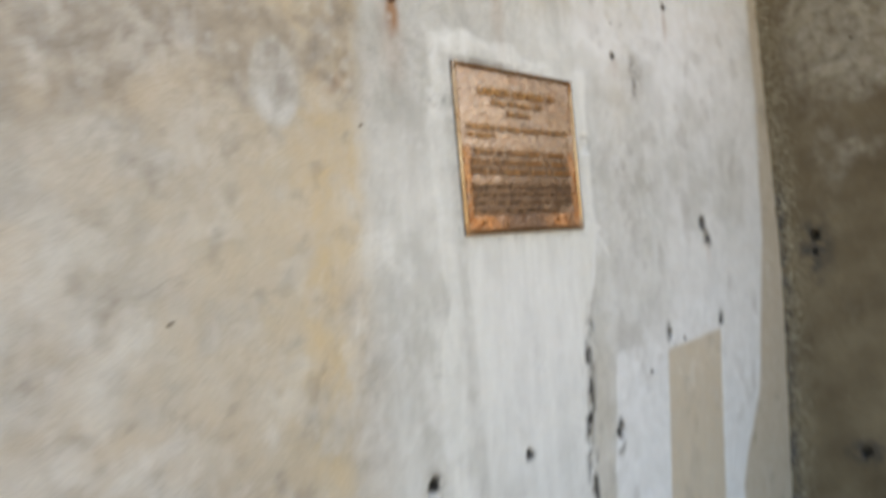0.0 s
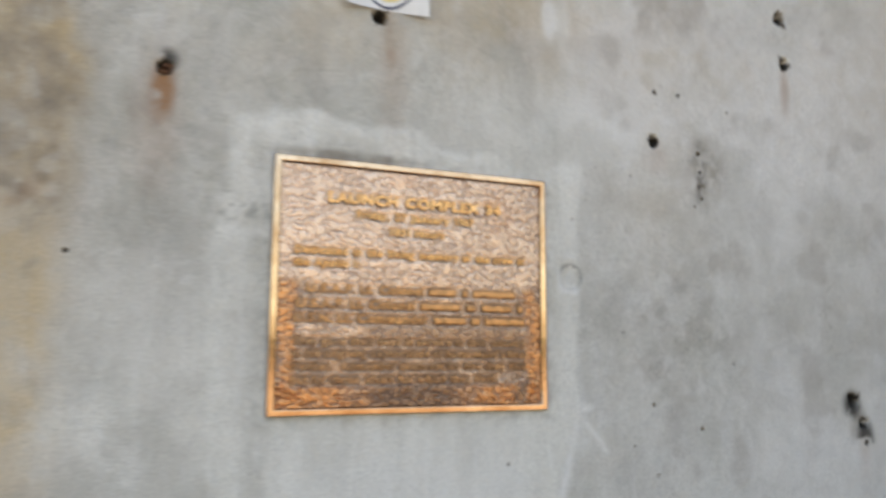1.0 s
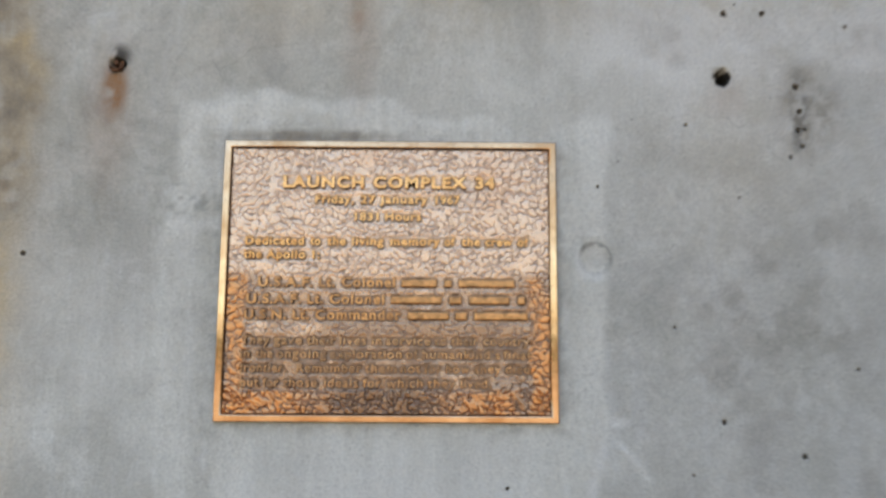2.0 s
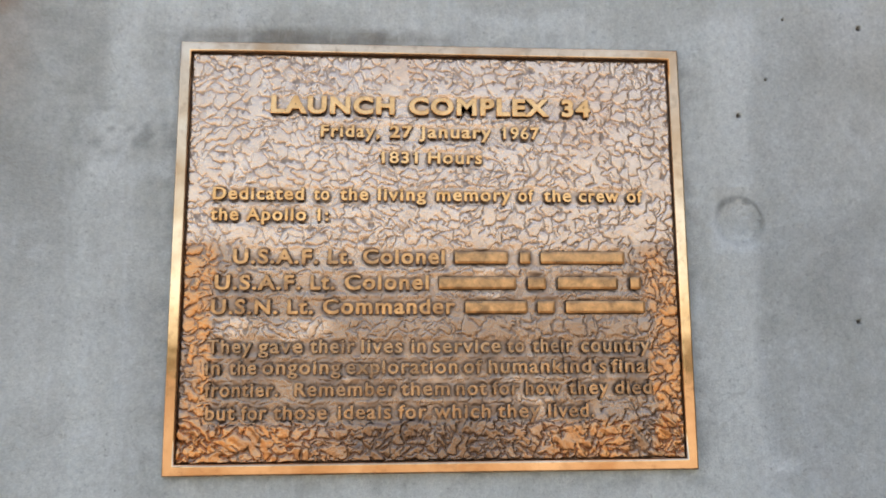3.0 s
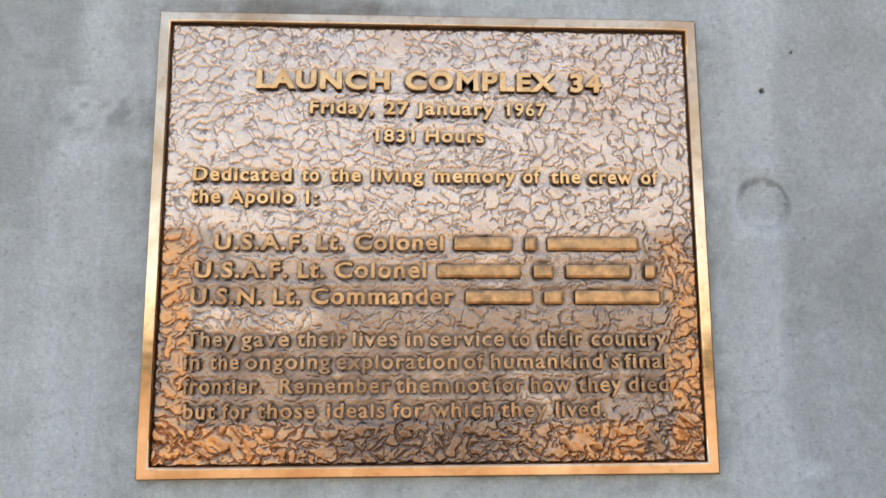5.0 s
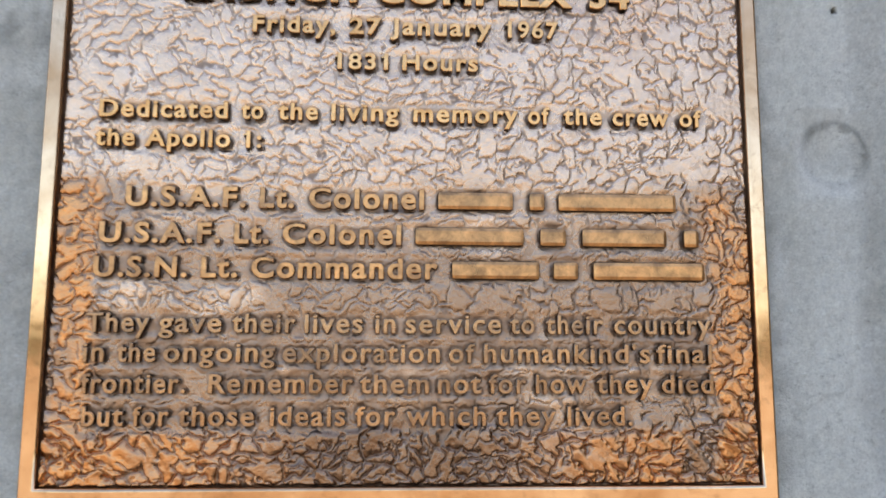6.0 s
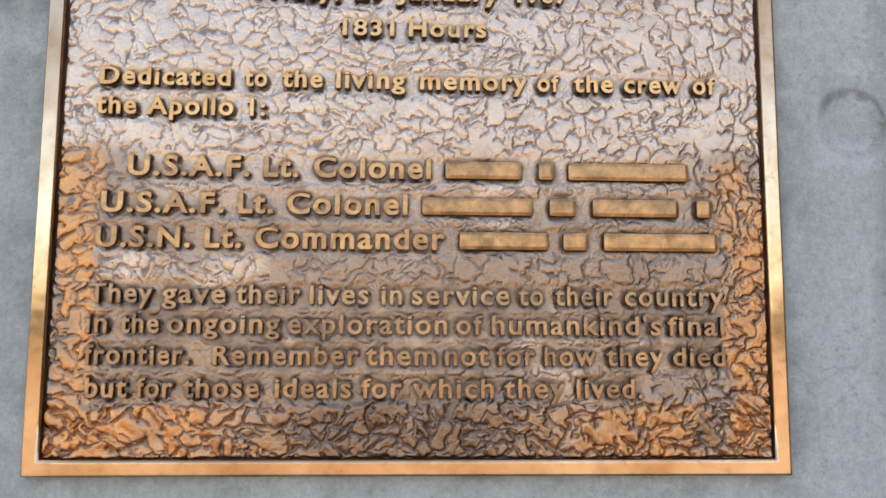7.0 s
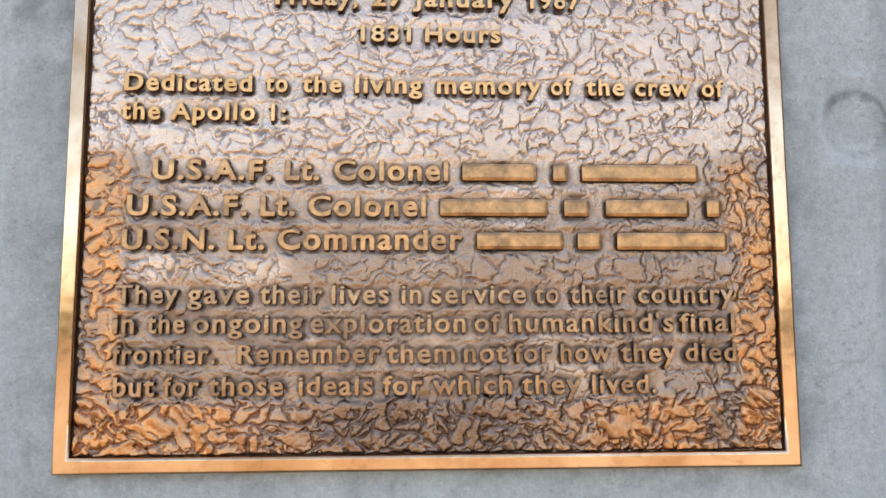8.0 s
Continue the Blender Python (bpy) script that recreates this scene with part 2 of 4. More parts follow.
def fbm(x, y, scale, seed, octaves=4):
    total, amp, norm = 0.0, 1.0, 0.0
    for k in range(octaves):
        total = total + amp * value_noise(x * scale * 2 ** k + 17.3 * k, y * scale * 2 ** k - 9.1 * k, seed + k)
        norm += amp
        amp *= 0.55
    return total / norm


def step(a, b, v):
    t = np.clip((v - a) / (b - a), 0, 1)
    return t * t * (3 - 2 * t)


def blot(x, z, cx, cz, rx, rz, soft=0.5):
    return 1 - step(1 - soft, 1 + soft, np.hypot((x - cx) / rx, (z - cz) / rz))


def finish(name, bm, materials, parent=None, label="", smooth=False):
    me = bpy.data.meshes.new(name)
    bm.to_mesh(me)
    bm.free()
    for m in materials if isinstance(materials, (list, tuple)) else [materials]:
        me.materials.append(m)
    if smooth:
        me.polygons.foreach_set("use_smooth", [True] * len(me.polygons))
    ob = new(name, me)
    ob.parent = parent
    return tagged(ob, label)


def part(name, bm, material, parent, label="", smooth=False):
    return finish(name, bm, material, parent, label, smooth)


def holder(name):
    ob = new(name)
    ob.empty_display_size = 0.05
    return ob


def box(bm, x0, x1, y0, y1, z0, z1, bevel=0.0, mat=0):
    made = bmesh.ops.create_cube(bm, size=1.0, matrix=Matrix.Translation(((x0 + x1) / 2, (y0 + y1) / 2, (z0 + z1) / 2)) @ Matrix.Diagonal((x1 - x0, y1 - y0, z1 - z0, 1)))
    faces = {f for v in made["verts"] for f in v.link_faces}
    for f in faces:
        f.material_index = mat
    if bevel:
        bmesh.ops.bevel(bm, geom=list({e for f in faces for e in f.edges}), offset=bevel, segments=2, affect="EDGES", profile=0.6)


def tube(bm, points, radius, sides=8, cap=True):
    rings = []
    for i, p in enumerate(points):
        p = Vector(p)
        d = (Vector(points[min(i + 1, len(points) - 1)]) - Vector(points[max(i - 1, 0)])).normalized()
        a = d.orthogonal().normalized()
        b = d.cross(a)
        r = radius[i] if isinstance(radius, (list, tuple)) else radius
        rings.append([bm.verts.new(p + r * (math.cos(k * math.tau / sides) * a + math.sin(k * math.tau / sides) * b)) for k in range(sides)])
    for r0, r1 in zip(rings, rings[1:]):
        for k in range(sides):
            bm.faces.new((r0[k], r0[(k + 1) % sides], r1[(k + 1) % sides], r1[k]))
    if cap:
        bm.faces.new(rings[0][::-1])
        bm.faces.new(rings[-1])


def lines_with(base, cuts, near):
    keep = [b for b in base if all(abs(b - c) > near for c in cuts)]
    out = []
    for v in sorted(keep + list(cuts)):
        if not out or v - out[-1] > 1e-4:
            out.append(v)
    return np.array(out)


def pitted_sheet(us, vs, holes, relief, place, rng):
    """Verts and faces of a sheet over the lines us and vs, with a real hole at each (u, v, radius, depth).
    relief(u, v) lifts it; place(u, v, lift) gives the point in the world."""
    cuts_u, cuts_v = [], []
    for u, v, r, deep in holes:
        cuts_u += [u - 1.35 * r, u + 1.35 * r]
        cuts_v += [v - 1.35 * r, v + 1.35 * r]
    us, vs = lines_with(us, cuts_u, 0.0015), lines_with(vs, cuts_v, 0.0015)
    U, V = np.meshgrid(us, vs, indexing="ij")
    lift = relief(U, V)
    uu, vv, ll = list(U.ravel()), list(V.ravel()), list(lift.ravel())
    nu, nv = len(us), len(vs)
    keep = np.ones((nu - 1, nv - 1), bool)
    faces = []
    for u, v, r, deep in holes:
        i0, i1 = np.argmin(abs(us - (u - 1.35 * r))), np.argmin(abs(us - (u + 1.35 * r)))
        j0, j1 = np.argmin(abs(vs - (v - 1.35 * r))), np.argmin(abs(vs - (v + 1.35 * r)))
        keep[i0:i1, j0:j1] = False
        ring = [i * nv + j0 for i in range(i0, i1)] + [i1 * nv + j for j in range(j0, j1)]
        ring += [i * nv + j1 for i in range(i1, i0, -1)] + [i0 * nv + j for j in range(j1, j0, -1)]
        wob, rag = [rng.uniform(0, 6.3), rng.uniform(0, 6.3)], 1.0 if deep > 0.003 else 0.2
        for k, (f, d) in enumerate(((1.12, 0.0), (0.98, 0.12), (0.86, 0.5), (0.74, 1.0))):
            inner = []
            for a in ring if k == 0 else outer_angles:
                th = a if k else math.atan2(vv[a] - v, uu[a] - u)
                rad = r * f * (1 + rag * (0.13 * math.sin(2 * th + wob[0]) + 0.08 * math.sin(5 * th + wob[1])))
                inner.append((th, rad))
            ids = []
            for th, rad in inner:
                ids.append(len(uu))
                uu.append(u + rad * math.cos(th))
                vv.append(v + rad * math.sin(th))
                ll.append(-deep * d)
            prev = ring if k == 0 else ids_before
            n = len(ids)
            faces += [(prev[q], prev[(q + 1) % n], ids[(q + 1) % n], ids[q]) for q in range(n)]
            ids_before, outer_angles = ids, [t for t, _ in inner]
        faces.append(tuple(ids_before))
    I, J = np.nonzero(keep)
    a = I * nv + J
    quads = np.stack([a, a + nv, a + nv + 1, a + 1], 1)
    rim = [i * nv for i in range(nu)] + [(nu - 1) * nv + j for j in range(1, nv)]
    rim += [i * nv + nv - 1 for i in range(nu - 2, -1, -1)] + [j for j in range(nv - 2, 0, -1)]
    uu, vv, ll = np.array(uu), np.array(vv), np.array(ll)
    return place(uu, vv, ll), quads.tolist() + faces, rim, uu, vv, ll


def paint(me, name, r, g, b):
    layer = me.attributes.new(name, "FLOAT_COLOR", "POINT")
    data = np.ones((len(me.vertices), 4), np.float32)
    for k, v in enumerate((r, g, b)):
        data[:len(v), k] = np.clip(v, 0, 1)
    layer.data.foreach_set("color", data.ravel())


# ---- the plaque's wall ----
WALL_HOLES = [
    (-0.520, 2.058, 0.0150, 0.05), (-0.091, 2.236, 0.0170, 0.05), (1.070, 2.443, 0.0210, 0.05), (1.079, 2.314, 0.0190, 0.05),
    (0.627, 2.044, 0.0165, 0.06), (1.263, 1.400, 0.0210, 0.05), (1.296, 1.340, 0.0160, 0.04), (0.447, 0.665, 0.0240, 0.05),
    (-0.096, 0.716, 0.0170, 0.03), (-0.520, 0.730, 0.0220, 0.04), (0.885, 0.957, 0.0200, 0.04), (1.000, 0.925, 0.0110, 0.02),
    (1.360, 0.961, 0.0150, 0.03), (0.705, 0.835, 0.0110, 0.02), (0.764, 2.026, 0.0060, 0.012), (0.769, 1.978, 0.0055, 0.012),
    (0.765, 1.942, 0.0050, 0.012), (0.771, 1.911, 0.0045, 0.010), (0.748, 1.890, 0.0040, 0.008),
    (-0.522, 2.372, 0.0180, 0.05), (0.378, 1.695, 0.0305, 0.0029),
]
WALL_PITS = [
    (-0.669, 1.697, 0.0055, 0.008), (0.604, 1.402, 0.0045, 0.008), (0.745, 1.343, 0.0050, 0.010), (0.553, 1.950, 0.0035, 0.006),
    (0.215, 1.285, 0.0035, 0.006), (0.866, 2.147, 0.0040, 0.008), (0.633, 2.171, 0.0060, 0.008), (0.707, 2.172, 0.0055, 0.008),
    (0.777, 1.943, 0.0035, 0.006), (0.850, 1.497, 0.0035, 0.010), (1.305, 1.288, 0.0090, 0.012), (-1.230, 1.254, 0.0060, 0.008),
    (0.385, 1.830, 0.0028, 0.005), (0.452, 1.960, 0.0025, 0.004), (0.655, 2.190, 0.0030, 0.005), (0.545, 1.310, 0.0030, 0.005),
]


def scattered_pits(count):
    """Small air holes over the wall's smoother half, clear of each other and of the plaque."""
    rng, made = random.Random(15), []
    taken = [(x, z, r) for x, z, r, _ in WALL_HOLES + WALL_PITS]
    while len(made) < count:
        x, z, r = rng.uniform(-0.6, 1.95), rng.uniform(1.05, 2.7), rng.choice((0.0014, 0.0018, 0.0022, 0.0030))
        if (abs(x) < 0.34 and z < 1.95) or (x < 0.4 and rng.random() < 0.6):
            continue
        if all(max(abs(x - a), abs(z - b)) > 1.4 * (r + c) + 0.012 for a, b, c in taken):
            taken.append((x, z, r))
            made.append((x, z, r, 2.2 * r))
    return made


def drip_x(z):
    """The slanting edge of the mortar that ran down below the plaque."""
    return np.interp(z, [0.0, 0.68, 1.02, 1.21, 1.38, 2.0], [0.22, 0.25, 0.285, 0.36, 0.405, 0.42])


def halo(x, z):
    """The trowelled mortar round and below the plaque."""
    wob = 0.11 * (fbm(x, z, 5, 31, 5) - 0.5)
    side = np.minimum(x + 0.415 + wob + 0.05 * step(1.4, 0.6, z), drip_x(z) - x + wob * 0.5)
    top = 1.978 - z + wob + 0.03 * np.cos(5 * (x + 0.3))
    return np.minimum(side, top)


def panel_inset(x, z):
    """How far inside the beige rendered rectangle low on the wall."""
    lean = 0.14 * (z - 0.9)
    return np.minimum(np.minimum(x - 0.848 - lean, 1.352 + lean - x), 0.918 + 0.05 * (x - 1.1) - z) + 0.006 * (fbm(x, z, 25, 29) - 0.5)


def wall_relief(x, z):
    y = 0.006 * (fbm(x, z, 1.7, 3) - 0.5) + 0.0022 * (fbm(x, z, 9, 5) - 0.5) + 0.0012 * (fbm(x, z, 38, 7) - 0.5)
    y = y * np.minimum(1.0, 0.35 + step(0.0, 0.35, np.maximum(abs(x) - 0.33, abs(z - 1.655) - 0.28)))
    y = y + 0.0025 * step(0.0, 0.035, halo(x, z)) * step(0.25, 0.02, halo(x, z))
    d = np.hypot(x - 0.378, z - 1.695)
    y = y + 0.0012 * np.exp(-((d - 0.036) / 0.006) ** 2)
    rough = blot(x, z, 0.785, 1.980, 0.075, 0.09) * (fbm(x, z, 60, 19) - 0.45)
    y = y - 0.006 * rough
    edge = np.exp(-((x - drip_x(z)) / 0.014) ** 2) * step(1.25, 1.0, z)
    y = y - 0.012 * edge * step(0.5, 0.62, fbm(x, z, 45, 23))
    scar = np.exp(-(((x - 0.44) * 0.75 + (z - 1.335)) / 0.006) ** 2) * step(0.045, 0.02, abs(x - 0.44))
    y = y + 0.003 * scar
    panel = step(0.0, 0.012, panel_inset(x, z))
    return y - 0.003 * panel


def wall_stains(x, z):
    m1, m2, m3 = fbm(x, z, 3.2, 41), fbm(x, z, 8, 43), fbm(x, z, 22, 47)
    tall = fbm(x, z * 0.22, 9, 53)
    hal = halo(x, z)
    right = -0.665 - 0.10 * step(1.4, 0.8, z) + 0.07 * (m2 - 0.5) - 0.06 * step(2.0, 2.4, z)
    ochre = step(0.03, -0.06, x - right) * (0.32 + 0.68 * np.exp(-((x - right + 0.07) / 0.13) ** 2))
    ochre = ochre * step(-1.45, -0.95, x) * step(0.12, 0.50, 0.45 * m1 + 0.55 * tall + 0.12) * (0.55 + 0.45 * step(0.6, 1.3, z))
    ochre = ochre * (1.3 + 0.6 * step(1.8, 2.1, z))
    ochre = ochre + 0.35 * step(2.0, 2.3, z) * step(0.45, 0.68, m1) * step(-0.9, -0.4, x)
    disc = blot(x, z, -0.925, 1.782, 0.068, 0.105, 0.12)
    ochre = ochre * (1 - 0.9 * disc)
    pale = step(0.0, 0.022, hal) * (0.40 + 0.35 * step(1.45, 1.3, z) + 0.6 * step(0.36, 0.62, tall)) * (0.65 + 0.35 * step(0.35, 0.6, m2)) + 0.5 * np.exp(-((hal - 0.03) / 0.022) ** 2) * (hal > 0)
    pale = pale * (1 - 0.35 * step(-0.28, -0.34, x)) * (1 - 0.45 * step(-0.36, -0.33, x) * step(-0.29, -0.30, x) * step(1.95, 1.9, z))
    pale = pale + 0.5 * disc * step(0.3, 0.6, m3 + 0.15) + 0.7 * blot(x, z, 0.36, 2.30, 0.03, 0.06) + 0.5 * step(0.55, 0.7, m1) * step(-0.9, -1.3, x)
    pale = pale + 0.4 * step(0.62, 0.75, m2) * step(-0.7, -1.0, x)
    white = step(0.45, 0.6, x) * step(1.15, 0.75, z + 0.25 * (m2 - 0.5)) * step(2.02, 1.8, x) * 0.95
    white = white + 0.38 * step(0.32, 0.45, x) * step(1.0, 0.7, x) * (0.4 + 0.6 * step(0.3, 0.6, m2)) + 0.80 * step(0.70, 1.1, x) * step(2.05, 1.9, x) * (0.45 + 0.55 * step(0.35, 0.6, m1)) + 0.45 * step(-0.38, -0.1, x) * step(0.33, 0.2, x) * step(1.40, 1.2, z)
    olive = step(-0.58, -0.74, x + 0.08 * (m2 - 0.5)) * (0.36 + 0.80 * step(1.4, 2.0, z)) + 0.22 * step(-0.40, -0.55, x) * step(0.3, 0.6, m1)
    brown = olive * (0.40 + 0.45 * step(0.40, 0.62, 0.5 * m1 + 0.5 * m2)) + 0.30 * step(2.02, 2.35, z) * step(0.48, 0.70, m2) * step(1.0, 0.7, x)
    brown = brown + 0.45 * blot(x, z, 0.70, 1.57, 0.17, 0.14) * step(0.50, 0.66, m3) + 0.75 * blot(x, z, 0.785, 1.98, 0.065, 0.085, 0.4) * (0.4 + 0.6 * step(0.40, 0.6, m3))
    brown = brown + 0.35 * step(0.60, 0.74, m2) * step(0.45, 0.5, x) + 0.22 * step(0.58, 0.74, m2) * step(-0.6, -0.7, x)
    line = np.exp(-((x - drip_x(z) - 0.006) / 0.016) ** 2) * step(1.25, 1.0, z) * step(0.48, 0.60, m3)
    # Last term paints the shadow gap under the mortar smear as a brown strip.
    brown = brown + 1.2 * line + 0.9 * blot(x, z, -0.15, 1.922, 0.15, 0.012, 0.4) * step(0.3, 0.5, m3 + 0.1)
    for hx, hz in ((0.885, 0.94), (0.436, 0.64), (1.27, 1.35), (-0.52, 0.72), (1.36, 0.955)):
        brown = brown + 0.9 * blot(x, z, hx, hz, 0.030, 0.055, 0.6) * step(0.40, 0.6, m3)
    rust = 0.95 * blot(x, z, -0.524 + 0.012 * (m2 - 0.5), 2.012, 0.019, 0.045, 0.8) * step(0.25, 0.55, m3 + 0.08) + 0.3 * blot(x, z, -0.53, 1.96, 0.04, 0.12, 0.8)
    rust = rust + 0.55 * blot(x, z, -0.062 + 0.02 * (m2 - 0.5), 2.20, 0.013, 0.055, 0.9) * step(0.25, 0.6, m3 + 0.05) + 0.25 * blot(x, z, -0.06, 2.12, 0.03, 0.12, 0.8)
    rust = rust + 0.5 * blot(x, z, 1.075, 2.24, 0.014, 0.06, 0.8) + 0.30 * blot(x, z, 0.632, 2.005, 0.03, 0.035, 0.8) + 0.22 * blot(x, z, 1.295, 1.27, 0.02, 0.06, 0.8)
    rust = rust + 0.30 * blot(x, z, -0.76, 1.80, 0.05, 0.03, 0.7) * step(0.4, 0.6, m3)
    panel = step(0.0, 0.012, panel_inset(x, z))
    strip_edge = np.interp(z, [0.2, 0.34, 0.58, 0.77, 1.3, 2.0], [1.44, 1.52, 1.715, 1.765, 1.92, 2.0]) + 0.03 * (m2 - 0.5)
    strip = step(-0.01, 0.015, x - strip_edge)
    beige = 0.95 * panel + 0.9 * strip + 0.42 * step(2.0, 2.4, z) * step(0.36, 0.6, m1) * step(-0.45, -0.2, x) * step(0.9, 0.6, x)
    beige = beige + 0.45 * blot(x, z, 0.62, 1.95, 0.16, 0.2, 0.7) * m1 + 0.5 * step(0.40, 0.6, m1) * step(-0.6, -0.9, x)
    # a whitewashed block beside the panel, and the bright ridge along the mortar's edge
    block = step(-0.006, 0.012, x - 0.448 - 0.17 * (z - 0.896) + 0.03 * (m3 - 0.5)) * step(0.955, 0.925, z - 0.04 * (m2 - 0.5)) * step(1.78, 1.70, x)
    white = np.maximum(white, 1.15 * block * (0.72 + 0.28 * step(0.35, 0.6, m2)))
    ridge = np.exp(-((x - drip_x(z) + 0.014) / 0.010) ** 2) * step(0.78, 0.95, z) * step(1.42, 1.32, z)
    white = white + 0.8 * ridge * (0.4 + 0.6 * step(0.35, 0.55, m3))
    beige = beige + 0.30 * step(0.0, 0.05, x - drip_x(z)) * step(0.04, -0.04, x - 0.448 - 0.17 * (z - 0.896) + 0.05 * (m3 - 0.5)) * step(1.15, 0.8, z)
    brown = brown + 0.30 * strip
    # mottled lime and veins over the weathered half
    west = step(-0.60, -0.74, x) * step(-1.75, -1.35, x)
    fleck = fbm(x, z * 0.75, 13, 83, 5)
    vein = np.exp(-((fbm(x, z * 0.7, 6, 85, 4) - 0.5) / 0.010) ** 2)
    west = west * (1 - disc)
    pale = pale + west * (0.34 * step(0.58, 0.68, fleck) + 0.30 * vein * step(0.45, 0.6, m1)) + 0.15 * disc
    pale = pale + 0.80 * step(-0.86, -0.62, x + 0.06 * (m2 - 0.5)) * step(-0.36, -0.44, x) * step(1.95, 1.4, z) * (0.5 + 0.5 * step(0.35, 0.6, m2))
    beige = beige + west * (0.38 + 0.22 * step(0.50, 0.40, fleck))
    brown = brown + 0.16 * step(-1.25, -1.45, x) * step(0.55, 0.68, m1) + 0.30 * west * step(0.66, 0.72, fbm(x, z, 17, 87, 3))
    for bx, bz, rx, rz in ((-0.92, 1.325, 0.022, 0.026), (-1.00, 0.87, 0.016, 0.028), (-1.24, 1.565, 0.022, 0.022), (-1.62, 1.02, 0.05, 0.04), (-1.10, 1.44, 0.020, 0.012)):
        brown = brown + 0.50 * blot(x, z, bx, bz, rx, rz, 0.4) * (0.5 + 0.5 * step(0.35, 0.6, m3))
    pale = pale + 0.55 * blot(x, z, 0.05, 1.30, 0.42, 0.12, 0.5) + 0.40 * step(0.0, 0.02, hal) * step(0.29, 0.31, x) * (0.5 + 0.5 * step(0.35, 0.6, m2))
    pale = pale + 0.80 * blot(x, z, 0.30, 2.02, 0.34, 0.13, 0.5) * (0.6 + 0.4 * step(0.35, 0.6, m2))
    white = white + 0.40 * step(0.15, 0.5, x) * step(1.85, 2.05, z) * (0.5 + 0.5 * step(0.35, 0.6, m2))
    white = white * (1 - panel) * (1 - strip)
    # black crumbs and scraped pale lines, and painted shading on the plug's rim
    soot_shade = 1.3 * np.exp(-((x - drip_x(z) - 0.002) / 0.030) ** 2) * step(1.22, 0.95, z) * step(0.45, 0.56, fbm(x, z * 0.6, 38, 57, 3)) * step(0.35, 0.55, fbm(x, z, 4, 59) + 0.08)
    for hx, hz, rx, rz in ((0.885, 0.955, 0.034, 0.05), (1.36, 0.955, 0.03, 0.035), (0.436, 0.66, 0.034, 0.06), (1.255, 1.39, 0.03, 0.035), (1.30, 1.30, 0.03, 0.05), (-0.52, 0.725, 0.045, 0.03), (-0.096, 0.715, 0.035, 0.02), (-0.52, 2.075, 0.025, 0.02), (-0.535, 2.375, 0.03, 0.03)):
        soot_shade = soot_shade + 0.9 * blot(x, z, hx, hz, rx, rz, 0.5) * step(0.45, 0.58, m3)
    soot_shade = soot_shade + 0.45 * blot(x, z, 0.769, 1.970, 0.016, 0.085, 0.6) * step(0.50, 0.60, fbm(x, z, 55, 61, 2))
    soot_shade = soot_shade + 0.35 * blot(x, z, -0.37, 1.80, 0.06, 0.03, 0.6) * step(0.56, 0.66, fbm(x, z, 70, 63, 2))
    soot_shade = soot_shade + 0.22 * step(0.03, 0.0, np.abs(np.maximum(np.abs(x) - 0.312, np.abs(z - 1.654) - 0.262))) * step(0.50, 0.70, fbm(x, z, 60, 65, 3))
    # Plug rim: shadow painted on the upper half, lit edge at lower left.
    ring = np.hypot(x - 0.378, z - 1.695)
    soot_shade = soot_shade + (0.16 + 0.30 * step(-0.01, 0.015, z - 1.695 + 0.3 * (x - 0.378))) * (ring > 0.026) * (ring < 0.0325)
    scrape_light = np.exp(-((x - 0.43 + (z - 1.345) * 0.85) / 0.007) ** 2) * step(0.045, 0.03, abs(z - 1.335))
    scrape_light = scrape_light + 0.8 * (ring > 0.026) * (ring < 0.036) * step(0.005, -0.02, z - 1.695 + 0.8 * (x - 0.378)) + blot(x, z, 0.328, 2.31, 0.020, 0.055, 0.4) + 0.8 * blot(x, z, 0.415, 1.40, 0.020, 0.010, 0.5) + 0.7 * blot(x, z, -0.51, 2.265, 0.02, 0.05, 0.5)
    scrape_light = scrape_light + 0.4 * blot(x, z, 0.785, 1.985, 0.055, 0.055, 0.6) * step(0.50, 0.62, fbm(x, z, 75, 67, 2)) + 0.30 * step(0.60, 0.74, fbm(x, z, 20, 69, 3)) * step(0.50, 0.64, m1)
    return ochre, pale * (1 - panel), brown, rust, beige, white, soot_shade, scrape_light


